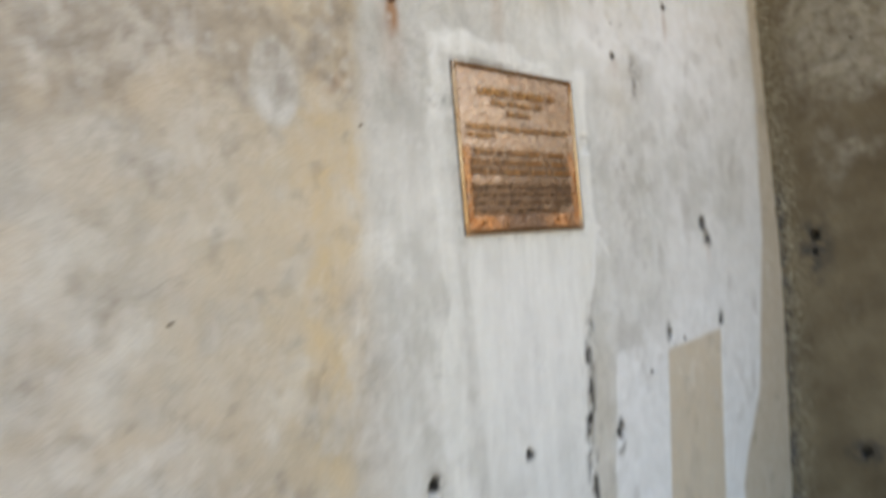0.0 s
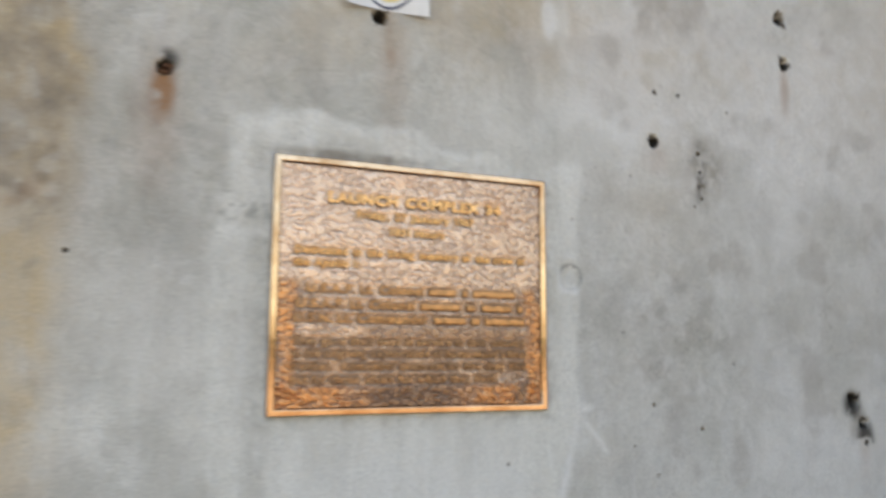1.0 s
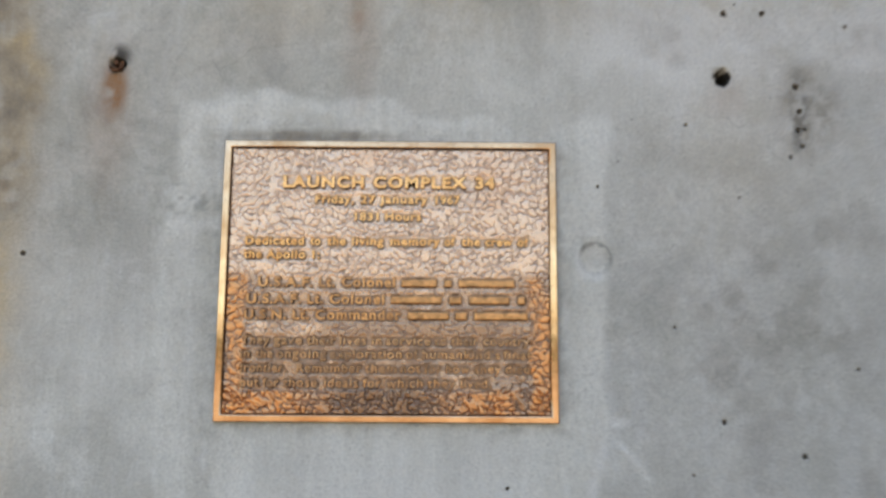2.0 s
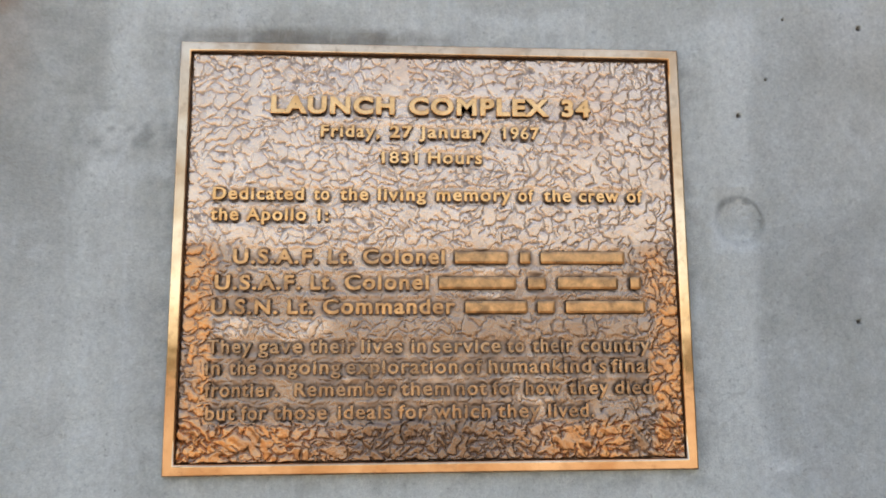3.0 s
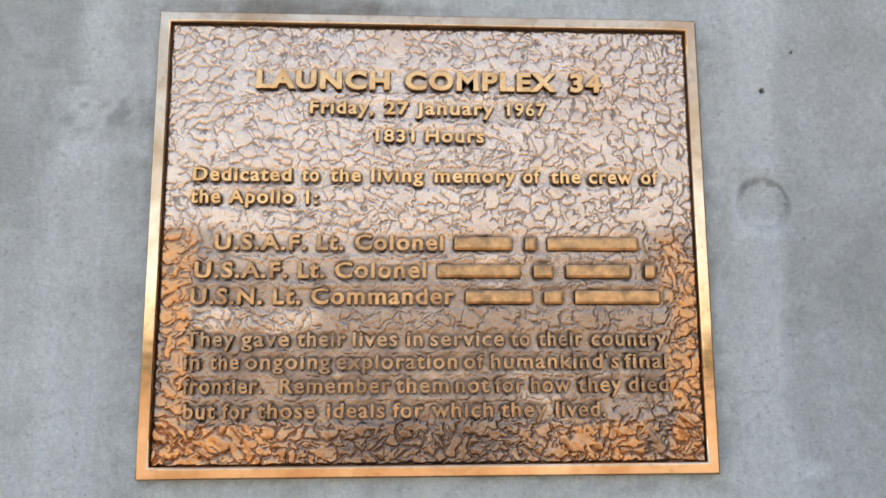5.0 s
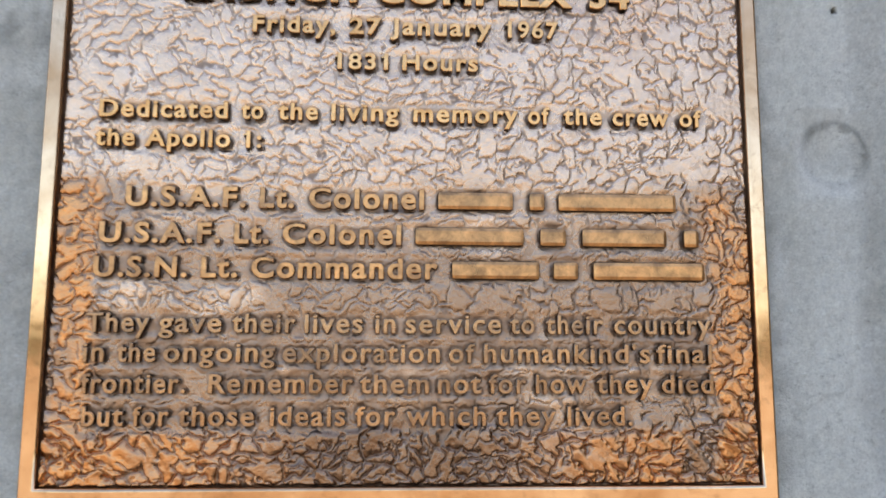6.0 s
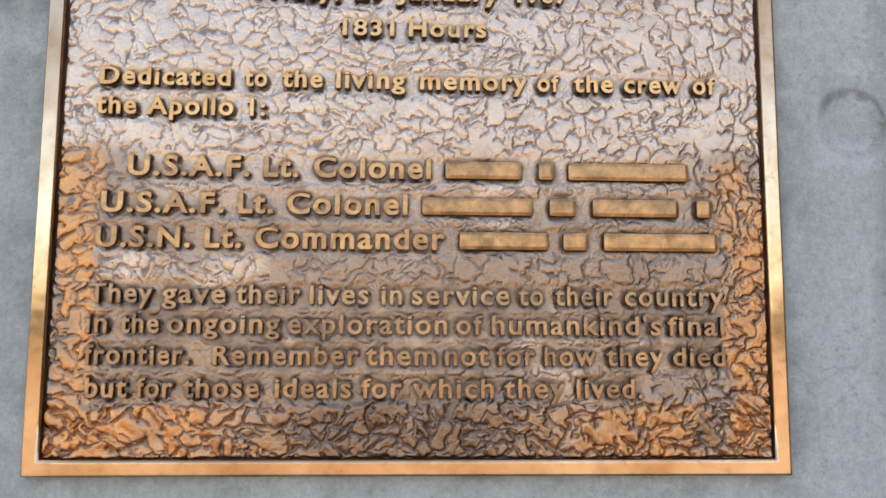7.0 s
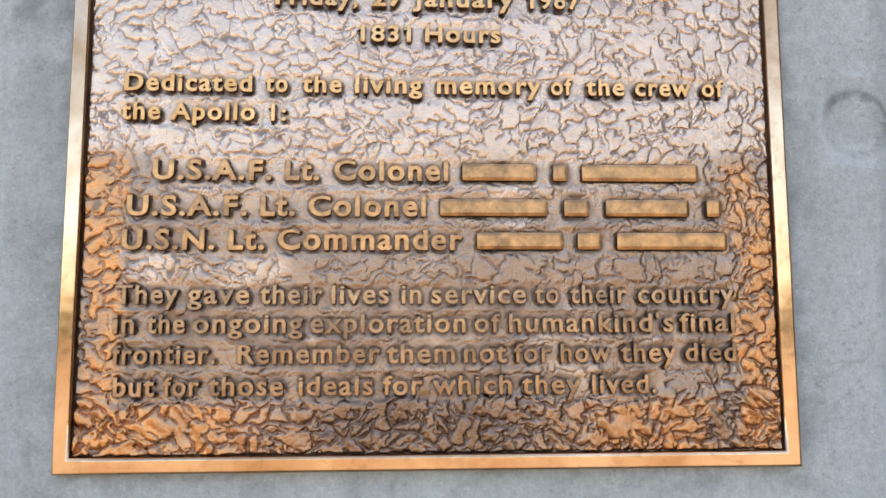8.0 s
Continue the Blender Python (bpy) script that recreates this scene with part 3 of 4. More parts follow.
def build_wall():
    rng = random.Random(4)
    us = np.concatenate([np.arange(-4.5, -1.75, 0.06), np.arange(-1.75, -0.75, 0.0125), np.arange(-0.75, 1.0, 0.007), np.arange(1.0, 2.16, 0.0125), [2.18]])
    vs = np.concatenate([np.arange(GROUND_Z, 0.15, 0.05), np.arange(0.15, 1.2, 0.0125), np.arange(1.2, 2.3, 0.007), np.arange(2.3, 2.75, 0.0125), np.arange(2.75, 3.32, 0.03)])
    place = lambda u, v, l: np.stack([u, -l, v], 1)
    verts, faces, rim, u, v, l = pitted_sheet(us, vs, WALL_HOLES + WALL_PITS + scattered_pits(18), wall_relief, place, rng)
    n = len(verts)
    behind = verts[rim].copy()
    behind[:, 1] = 0.6
    m = len(rim)
    faces += [(rim[(k + 1) % m], rim[k], n + k, n + (k + 1) % m) for k in range(m)] + [tuple(range(n + m - 1, n - 1, -1))]
    me = bpy.data.meshes.new("wall_north")
    me.from_pydata(np.concatenate([verts, behind]).tolist(), [], faces)
    o, p, b, r, g, w, k, c = wall_stains(u, v)
    # Hole interiors are coloured near black, painting in the shade of their depth.
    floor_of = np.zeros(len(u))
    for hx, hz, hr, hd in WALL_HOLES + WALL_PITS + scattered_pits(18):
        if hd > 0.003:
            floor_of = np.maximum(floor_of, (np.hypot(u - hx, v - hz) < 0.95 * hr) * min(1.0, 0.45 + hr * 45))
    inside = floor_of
    paint(me, "stain_shade", o, p * (1 - inside), np.maximum(b, inside))
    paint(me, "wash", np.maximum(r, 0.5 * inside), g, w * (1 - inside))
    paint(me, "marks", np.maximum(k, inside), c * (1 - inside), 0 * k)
    me.polygons.foreach_set("use_smooth", [True] * len(me.polygons))
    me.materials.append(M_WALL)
    me.update()
    return tagged(new("wall_north", me), "grey concrete wall with ochre stains and pale mortar smears", "wall", kind="structure")


build_wall()


# ---- the dark reveal, its rounded head and the mass above ----
def profile(s):
    """Point (x, z) and inward normal (nx, nz) along the reveal: up, round the head, and left along the soffit."""
    rise, arc = SPRING_Z - GROUND_Z, ROUND_R * math.pi / 2
    a = np.clip((s - rise) / ROUND_R, 0, math.pi / 2)
    x = CORNER_X - ROUND_R + ROUND_R * np.cos(a) - np.maximum(s - rise - arc, 0)
    z = np.where(s < rise, GROUND_Z + s, SPRING_Z + ROUND_R * np.sin(a))
    return x + np.interp(z, [-0.15, 0.2, 1.06, 1.5, 2.2], [-0.13, -0.09, 0.017, 0.025, 0.0]), z, -np.cos(a), -np.sin(a)


def depth(s):
    """How far the reveal stands out: the full depth up the pier, shallow over the wall."""
    s = s - (SPRING_Z - GROUND_Z)
    return REVEAL_DEEP + (LINTEL_DEEP - REVEAL_DEEP) * np.clip((s - 0.7) / 0.6, 0, 1)


def build_reveal():
    rng = random.Random(6)
    rise, arc = SPRING_Z - GROUND_Z, ROUND_R * math.pi / 2
    us = np.concatenate([np.arange(0.0, 0.75, 0.016), np.linspace(0.78, REVEAL_DEEP, 30)])
    vs = np.concatenate([np.arange(0, rise + arc, 0.02), np.linspace(rise + arc, rise + arc + 6.0, 40)])
    holes = [(0.176, 1.287 - GROUND_Z, 0.030, 0.07), (0.172, 1.205 - GROUND_Z, 0.018, 0.05), (0.351, 0.240 - GROUND_Z, 0.028, 0.07), (0.43, 2.22 - GROUND_Z, 0.010, 0.02)]

    def relief(u, s):
        y = 0.008 * (fbm(u, s, 3, 61) - 0.5) + 0.004 * (fbm(u, s, 18, 67) - 0.5)
        crumb = step(0.07, 0.01, u) * (fbm(u, s, 42, 71) - 0.4)
        lip = step(0.06, 0.0, abs(u - REVEAL_DEEP))
        return (y + 0.030 * crumb) * (1 - lip)

    def place(u, s, l):
        x, z, nx, nz = profile(s)
        return np.stack([x + nx * l, -u * depth(s) / REVEAL_DEEP, z + nz * l], 1)

    verts, faces, rim, u, s, l = pitted_sheet(us, vs, holes, relief, place, rng)
    me = bpy.data.meshes.new("wall_east")
    me.from_pydata(verts.tolist(), [], [f[::-1] for f in faces])
    m1, m2 = fbm(u, s, 3, 73), fbm(u, s, 26, 79)
    seam = step(0.16, 0.03, u + 0.05 * (m2 - 0.5))
    # Grey thins out downward: light falloff painted in along with the browner stain.
    grey = step(0.14, 0.32, u) * step(0.38, 0.62, m1) * 0.9 * step(0.9, 2.1, s) + 0.9 * step(2.0, 2.4, s) * step(0.05, 0.2, u)
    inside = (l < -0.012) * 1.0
    # Black along the low corner seam; hole interiors blackened to paint in their shade.
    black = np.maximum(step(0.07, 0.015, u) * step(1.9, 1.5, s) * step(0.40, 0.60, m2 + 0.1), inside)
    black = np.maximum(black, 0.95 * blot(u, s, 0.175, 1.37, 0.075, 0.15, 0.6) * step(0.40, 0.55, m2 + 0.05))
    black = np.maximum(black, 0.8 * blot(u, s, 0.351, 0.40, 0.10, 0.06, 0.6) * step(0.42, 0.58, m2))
    paint(me, "stain_shade", seam, grey, black)
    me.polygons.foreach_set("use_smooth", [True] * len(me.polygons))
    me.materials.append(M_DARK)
    me.update()
    tagged(new("wall_east", me), "dark brown weathered concrete return wall with crumbling seam", "wall", kind="structure")

    bm = bmesh.new()
    ss = np.concatenate([[0.0], np.linspace(rise, rise + arc, 13), [rise + arc + 0.2, rise + arc + 6.0]])
    px, pz, _, _ = profile(ss)
    dd = depth(ss)
    rows = []
    for i, (x, z, d) in enumerate(zip(px, pz, dd)):
        x, z = x + 0.002, z + 0.002
        if i < 7:
            ox, oz = 3.3, GROUND_Z if i == 0 else z + (TOP_Z - z) * (i - 1) / 6
        else:
            ox, oz = 3.3 + (x - 3.3) * (i - 6) / 7 if i < 13 else x, TOP_Z
        rows.append([bm.verts.new(p) for p in ((x, -d, z), (ox, -d, oz), (ox, 0.6, oz), (x, 0.6, z))])
    for a, b in zip(rows, rows[1:]):
        for k in range(3):
            bm.faces.new((a[k], a[k + 1], b[k + 1], b[k]))
    bm.faces.new(rows[0])
    bm.faces.new(rows[-1][::-1])
    bmesh.ops.recalc_face_normals(bm, faces=bm.faces)
    tagged(finish("wall_mass", bm, M_MASS), "massive plain grey concrete pier and lintel above the wall", "wall", kind="structure")


build_reveal()


# ---- ground and far scrub ----
def build_ground():
    bm = bmesh.new()
    rings = [0, 4, 10, 25, 60, 150, 400, 1000, 2500]
    last = [bm.verts.new((0, 0, GROUND_Z))]
    for r in rings[1:]:
        ring = [bm.verts.new((r * math.cos(a * math.tau / 48), r * math.sin(a * math.tau / 48), GROUND_Z)) for a in range(48)]
        for a in range(48):
            b = (a + 1) % 48
            bm.faces.new((last[0], ring[a], ring[b]) if len(last) == 1 else (last[a], ring[a], ring[b], last[b]))
        last = ring
    tagged(finish("ground", bm, M_GROUND), "sunlit pale concrete and sand ground reaching the horizon", "ground", kind="structure")


def build_scrub():
    rng = np.random.default_rng(12)
    n = 11000
    a = rng.uniform(math.radians(150), math.radians(390), n)
    d = rng.uniform(84, 96, n)
    top = 2.2 + 2.4 * value_noise(a * 22, d * 0.15, 90)
    z = GROUND_Z + top * rng.uniform(0, 1, n) ** 0.8
    c = np.stack([d * np.cos(a), d * np.sin(a), z], 1)
    e = rng.normal(size=(n, 2, 3))
    e /= np.linalg.norm(e, axis=2, keepdims=True)
    size = rng.uniform(0.3, 0.7, (n, 1))
    p = np.stack([c + e[:, 0] * size, c + e[:, 1] * size, c - e[:, 0] * size * 0.8, c - e[:, 1] * size * 0.7], 1)
    p[:, :, 2] = np.maximum(p[:, :, 2], GROUND_Z)
    me = bpy.data.meshes.new("scrub")
    me.from_pydata(p.reshape(-1, 3).tolist(), [], np.arange(4 * n).reshape(n, 4).tolist())
    me.materials.append(M_SCRUB)
    tagged(new("scrub", me), "low dark green scrub along the far edge of open ground", "bushes", kind="stuff")


build_ground()
build_scrub()


# ---- the bronze plaque ----
PX0, PX1, PZ0, PZ1 = -0.3065, 0.3065, 1.3985, 1.9105
RIM = 0.0132
CELL = 0.00078     # the field's mesh width
FIELD_Y, RIM_Y, TEXT_Y = -0.0070, -0.0125, -0.0108


def raw_letters(text, bold):
    """The word at size one as a mesh, before it is fitted to its place."""
    cu = bpy.data.curves.new("letters", "FONT")
    cu.body, cu.size, cu.resolution_u, cu.space_character = text, 1.0, 4, 1.15
    cu.extrude, cu.bevel_depth, cu.bevel_resolution, cu.offset = 0.10, 0.026, 2, bold - 0.006
    ob = bpy.data.objects.new("letters", cu)
    scene.collection.objects.link(ob)
    me = bpy.data.meshes.new_from_object(ob.evaluated_get(bpy.context.evaluated_depsgraph_get()))
    bpy.data.objects.remove(ob)
    bpy.data.curves.remove(cu)
    return me


def text_mesh(text, x0, x1, base, cap, bold):
    """Raised letters that fill the given width, upright on the field, with tall small letters and flags on the ones."""
    me = raw_letters(text, bold)
    co = np.array([v.co for v in me.vertices])
    lo, hi, back, front = co[:, 0].min(), co[:, 0].max(), co[:, 2].min(), co[:, 2].max()
    flags = []
    for k, ch in enumerate(text):
        if ch == "1":
            upto = raw_letters(text[:k + 1], bold)
            flags.append(max(v.co.x for v in upto.vertices))
            bpy.data.meshes.remove(upto)
    if flags:
        bm = bmesh.new()
        bm.from_mesh(me)
        for r in flags:
            shape = [(r - 0.06, 0.70), (r - 0.17, 0.60), (r - 0.27, 0.565), (r - 0.27, 0.475), (r - 0.06, 0.54)]
            low = [bm.verts.new((x, y, back)) for x, y in shape]
            top = [bm.verts.new((x + (0.012 if i in (2, 3) else 0), y + (-0.02 if i < 3 else 0.02), front - 0.001)) for i, (x, y) in enumerate(shape)]
            bm.faces.new(top[::-1])
            for i in range(5):
                j = (i + 1) % 5
                bm.faces.new((low[j], low[i], top[i], top[j]))
        bmesh.ops.recalc_face_normals(bm, faces=bm.faces)
        bm.to_mesh(me)
        bm.free()
        lo = min(lo, min(flags) - 0.27)
    sx, sz = (x1 - x0) / (hi - lo), cap / (0.729 + 2 * bold)
    deep = 0.0052 / (front - back)
    small = text != text.upper()
    for v in me.vertices:
        x, y, z = v.co
        if small and y > 0:
            y = y * 1.12 if y < 0.449 else 0.503 + (y - 0.449) * 0.78
        v.co = (x0 + (x - lo) * sx, FIELD_Y + 0.0010 - (z - back) * deep, base + (y + bold) * sz)
    return me


def field_heights(X, Z, words):
    """Leather-like crackle of the cast field: height 0 to 1, and how near lettering is."""
    rng = np.random.default_rng(21)
    wx = X + 0.014 * (fbm(X, Z, 45, 101, 1) - 0.5) + 0.0085 * (fbm(X, Z, 140, 103, 2) - 0.5)
    wz = Z + 0.014 * (fbm(X, Z, 45, 107, 1) - 0.5) + 0.0085 * (fbm(X, Z, 140, 109, 2) - 0.5)
    # long cells that turn with a slow swirl
    turn = 6.0 * fbm(X, Z, 9, 113, 2)
    ca, sa = np.cos(turn), np.sin(turn)

    def crack(cell, seed, long):
        gx, gz = wx / cell, wz / cell
        f1 = np.full(X.shape, 9.0)
        f2 = np.full(X.shape, 9.0)
        ix, iz = np.floor(gx), np.floor(gz)
        for dx in (-2, -1, 0, 1, 2):
            for dz in (-2, -1, 0, 1, 2):
                qx, qz = ix + dx, iz + dz
                ox = qx + 0.05 + 0.9 * hash01(qx, qz, seed) - gx
                oz = qz + 0.05 + 0.9 * hash01(qx, qz, seed + 1) - gz
                d = np.hypot((ox * ca + oz * sa) / long, (oz * ca - ox * sa) * long)
                f2 = np.minimum(np.maximum(f1, d), f2)
                f1 = np.minimum(f1, d)
        return (f2 - f1) * cell

    main, side = crack(0.0150, 5, 1.2), crack(0.0125, 9, 1.4)
    gaps = step(0.27, 0.36, fbm(X, Z, 60, 117, 2))
    twigs = step(0.50, 0.58, fbm(X, Z, 75, 131, 1))
    groove = np.maximum((1 - step(0.0003, 0.0012, main)) * gaps, (1 - step(0.0003, 0.0011, side)) * twigs)
    dip = np.maximum((1 - step(0.0, 0.0021, main)) * gaps, (1 - step(0.0, 0.0018, side)) * twigs)
    dip = 0.75 * dip + 0.55 * (1 - step(0.0, 0.0060, main)) * gaps
    near = np.zeros(X.shape)
    ragged = fbm(X, Z, 70, 141, 2)
    for x0, x1, z0, z1 in words:
        d = np.maximum(np.maximum(x0 - X, X - x1), np.maximum(z0 - Z, Z - z1))
        near = np.maximum(near, 1 - step(-0.002, 0.005, d + 0.010 * (ragged - 0.5)))
    swell = 0.6 * fbm(X, Z, 60, 137, 3) + 1.3 * step(1.478, 1.455, Z) * (fbm(X + 0.5 * np.abs(X) * (Z - 1.43) * 8, Z * 0.45, 95, 139, 2) - 0.5)
    return (1 - dip) + swell, groove, near


def build_plaque():
    plaque = holder("plaque")
    tagged(plaque, "cast bronze memorial plaque with raised letters on concrete wall", "plaque")
    plaque.location = (0, 0, PZ0)
    root = plaque.location.copy()

    # lettering: base line, cap height, boldness, dull or bright, words with their ends; None stands for a bar
    rows = [
        (1.8220, 0.0228, 0.030, 0, [("LAUNCH", -0.197, -0.048), ("COMPLEX", -0.031, 0.142), ("34", 0.157, 0.193)]),
        (1.7930, 0.0155, 0.016, 1, [("Friday,", -0.137, -0.066), ("27", -0.054, -0.026), ("January", -0.019, 0.070), ("1967", 0.082, 0.129)]),
        (1.7612, 0.0150, 0.016, 1, [("1831", -0.066, -0.020), ("Hours", -0.008, 0.058)]),
        (1.7152, 0.0155, 0.016, 1, [("Dedicated", -0.262, -0.155), ("to", -0.144, -0.125), ("the", -0.113, -0.079), ("living", -0.068, -0.010), ("memory", 0.002, 0.093), ("of", 0.101, 0.120), ("the", 0.132, 0.166), ("crew", 0.175, 0.225), ("of", 0.234, 0.254)]),
        (1.6902, 0.0155, 0.016, 1, [("the", -0.264, -0.231), ("Apollo", -0.223, -0.152), ("1:", -0.141, -0.126)]),
        (1.6390, 0.0180, 0.020, 3, [("U.S.A.F.", -0.236, -0.137), ("Lt.", -0.126, -0.097), ("Colonel", -0.085, 0.012), (None, 0.023, 0.088), (None, 0.101, 0.115), (None, 0.126, 0.229)]),
        (1.6085, 0.0180, 0.020, 3, [("U.S.A.F.", -0.256, -0.157), ("Lt.", -0.146, -0.117), ("Colonel", -0.106, -0.007), (None, 0.004, 0.097), (None, 0.110, 0.133), (None, 0.146, 0.220), (None, 0.234, 0.248)]),
        (1.5800, 0.0180, 0.020, 3, [("U.S.N.", -0.259, -0.183), ("Lt.", -0.172, -0.142), ("Commander", -0.131, 0.024), (None, 0.035, 0.110), (None, 0.121, 0.143), (None, 0.155, 0.252)]),
        (1.5350, 0.0162, 0.012, 2, [("They", -0.262, -0.211), ("gave", -0.204, -0.153), ("their", -0.145, -0.093), ("lives", -0.086, -0.038), ("in", -0.028, -0.011), ("service", -0.003, 0.077), ("to", 0.084, 0.105), ("their", 0.114, 0.163), ("country", 0.172, 0.255)]),
        (1.5110, 0.0162, 0.012, 2, [("in", -0.263, -0.246), ("the", -0.236, -0.205), ("ongoing", -0.199, -0.109), ("exploration", -0.103, 0.026), ("of", 0.033, 0.055), ("humankind's", 0.062, 0.202), ("final", 0.207, 0.255)]),
        (1.4860, 0.0162, 0.012, 2, [("frontier.", -0.263, -0.180), ("Remember", -0.162, -0.045), ("them", -0.040, 0.017), ("not", 0.024, 0.060), ("for", 0.066, 0.098), ("how", 0.105, 0.148), ("they", 0.156, 0.204), ("died", 0.211, 0.255)]),
        (1.4600, 0.0162, 0.012, 2, [("but", -0.261, -0.228), ("for", -0.221, -0.192), ("those", -0.185, -0.124), ("ideals", -0.112, -0.051), ("for", -0.043, -0.010), ("which", -0.002, 0.064), ("they", 0.072, 0.122), ("lived.", 0.131, 0.186)]),
    ]
    boxes = []
    for base, cap, bold, dull, words in rows:
        boxes.append((words[0][1], words[-1][2], base - (0.003 if dull else 0.0), base + cap))

    # lettering
    stamps = []
    for base, cap, bold, dull, words in rows:
        bm = bmesh.new()
        for text, x0, x1 in words:
            if text:
                me = text_mesh(text, x0, x1, base - root.z, cap, bold)
                bm.from_mesh(me)
                bpy.data.meshes.remove(me)
        bm.normal_update()
        for f in bm.faces:
            f.material_index = 0 if f.normal.y < -0.35 else 1
            if f.normal.y < -0.9:
                stamps += [v.co.lerp(f.calc_center_median(), k / 3) for v in f.verts for k in range(3)]
                stamps += [v.co.lerp(w.co, k / 8) for v, w in zip(f.verts, list(f.verts)[1:] + [f.verts[0]]) for k in range(8)]
        line = part("text_line", bm, [(M_LETTER, M_LETTER, M_WORN, M_MID)[dull], M_PATINA_SHADE], plaque)
        for text, x0, x1 in words:
            if text is None:
                stamps += [Vector((x0 + (x1 - x0) * a / 60, 0, base - root.z + cap * b / 14)) for a in range(61) for b in range(14)]
                bm = bmesh.new()
                box(bm, x0, x1, TEXT_Y - 0.0004, FIELD_Y + 0.002, base - root.z, base + cap * 0.88 - root.z, 0.0034)
                bm.normal_update()
                for f in bm.faces:
                    f.material_index = 0 if f.normal.y < -0.35 else 1
                part("bar", bm, [M_BAR, M_PATINA_SHADE], line, "plain raised bronze bar")

    # the cast field
    xs, zs = np.arange(PX0 + 0.010, PX1 - 0.0095, CELL), np.arange(PZ0 + 0.010, PZ1 - 0.0095, CELL)
    X, Z = np.meshgrid(xs, zs, indexing="ij")
    high, groove, near = field_heights(X, Z, boxes)
    print_of = np.zeros(X.shape)
    at = np.array([(p.x, p.z) for p in stamps])
    print_of[np.clip(np.round((at[:, 0] - xs[0]) / CELL).astype(int), 0, len(xs) - 1), np.clip(np.round((at[:, 1] + root.z - zs[0]) / CELL).astype(int), 0, len(zs) - 1)] = 1
    def spread(field, reach):
        k = np.exp(-(np.arange(-3 * reach, 3 * reach + 1) / reach) ** 2)
        for axis in (0, 1):
            field = np.apply_along_axis(lambda r: np.convolve(r, k / k.sum(), "same"), axis, field)
        return field

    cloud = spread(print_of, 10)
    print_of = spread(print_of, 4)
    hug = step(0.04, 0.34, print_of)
    # Dark halo hugging the letters: patina together with their shadows, painted into the colour.
    letter_shade = np.clip(hug * (0.55 + 0.45 * step(0.35, 0.6, fbm(X, Z, 60, 171, 3))), 0, 1)
    inset = np.minimum(np.minimum(X - PX0, PX1 - X), np.minimum(Z - PZ0, PZ1 - Z)) - RIM
    gutter = 1 - step(0.0004, 0.0024, inset + 0.002 * (fbm(X, Z, 160, 195, 2) - 0.5))
    flat = np.maximum(near, gutter)
    relief = (0.0009 + 0.0014 * step(1.478, 1.45, Z) + 0.0006 * step(0.24, 0.26, np.abs(X)) * step(1.69, 1.64, Z)) * high * (1 - 0.70 * flat) - 0.0005 * hug + 0.00034 * (fbm(X, Z, 380, 181, 2) - 0.5) + 0.0012 * (fbm(X, Z, 14, 151) - 0.5) - 0.0008 * gutter
    Y = FIELD_Y + 0.0013 - relief
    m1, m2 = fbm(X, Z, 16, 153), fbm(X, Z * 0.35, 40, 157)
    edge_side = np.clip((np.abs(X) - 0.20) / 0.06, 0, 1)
    # Lower zone: duller patina, deepened to paint in the dark reflection there.
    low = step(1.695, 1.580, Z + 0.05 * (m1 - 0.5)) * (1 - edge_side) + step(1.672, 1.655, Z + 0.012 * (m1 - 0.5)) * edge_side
    dull = np.maximum(0.25 * near * step(0.35, 0.6, m1) + 0.5 * letter_shade, 0.88 * low * step(0.25, 0.55, m1 + 0.12)) * (0.75 + 0.25 * m2)
    # Dark centre near the bottom edge: a reflection painted into the colour.
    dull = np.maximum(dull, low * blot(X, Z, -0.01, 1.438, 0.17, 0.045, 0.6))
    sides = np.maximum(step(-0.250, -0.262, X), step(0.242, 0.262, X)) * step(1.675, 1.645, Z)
    # Orange foot either side of it: sunlit ground's reflection put into the colour.
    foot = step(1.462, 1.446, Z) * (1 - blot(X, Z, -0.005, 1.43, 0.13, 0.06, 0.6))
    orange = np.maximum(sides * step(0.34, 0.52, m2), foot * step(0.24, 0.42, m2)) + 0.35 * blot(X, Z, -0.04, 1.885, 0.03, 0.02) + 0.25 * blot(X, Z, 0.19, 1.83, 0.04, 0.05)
    scuff = blot(X + 0.7 * (Z - 1.45), Z, 0.225, 1.445, 0.018, 0.045, 0.4)
    dull = np.maximum(dull, 0.8 * scuff)
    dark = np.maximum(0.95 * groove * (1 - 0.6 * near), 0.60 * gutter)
    # The letters' painted shade joins the real groove patina.
    dark = np.maximum(dark, 0.80 * letter_shade)
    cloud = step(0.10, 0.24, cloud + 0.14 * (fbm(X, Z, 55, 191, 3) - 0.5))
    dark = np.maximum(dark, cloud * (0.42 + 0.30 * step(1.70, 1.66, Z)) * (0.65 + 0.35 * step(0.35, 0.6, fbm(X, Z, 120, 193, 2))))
    nx, nz = len(xs), len(zs)
    I, J = np.meshgrid(np.arange(nx - 1), np.arange(nz - 1), indexing="ij")
    a = (I * nz + J).ravel()
    me = bpy.data.meshes.new("field")
    me.from_pydata(np.stack([X.ravel(), Y.ravel(), Z.ravel() - root.z], 1).tolist(), [], np.stack([a, a + nz, a + nz + 1, a + 1], 1).tolist())
    paint(me, "patina_shade", dark.ravel(), orange.ravel(), dull.ravel())
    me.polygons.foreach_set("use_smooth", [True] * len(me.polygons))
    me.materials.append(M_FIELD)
    field = new("field", me)
    field.parent = plaque
    tagged(field, "crackled leather-textured bronze ground with dark patina, painted shade and reflections")

    # backing slab and the polished border
    bm = bmesh.new()
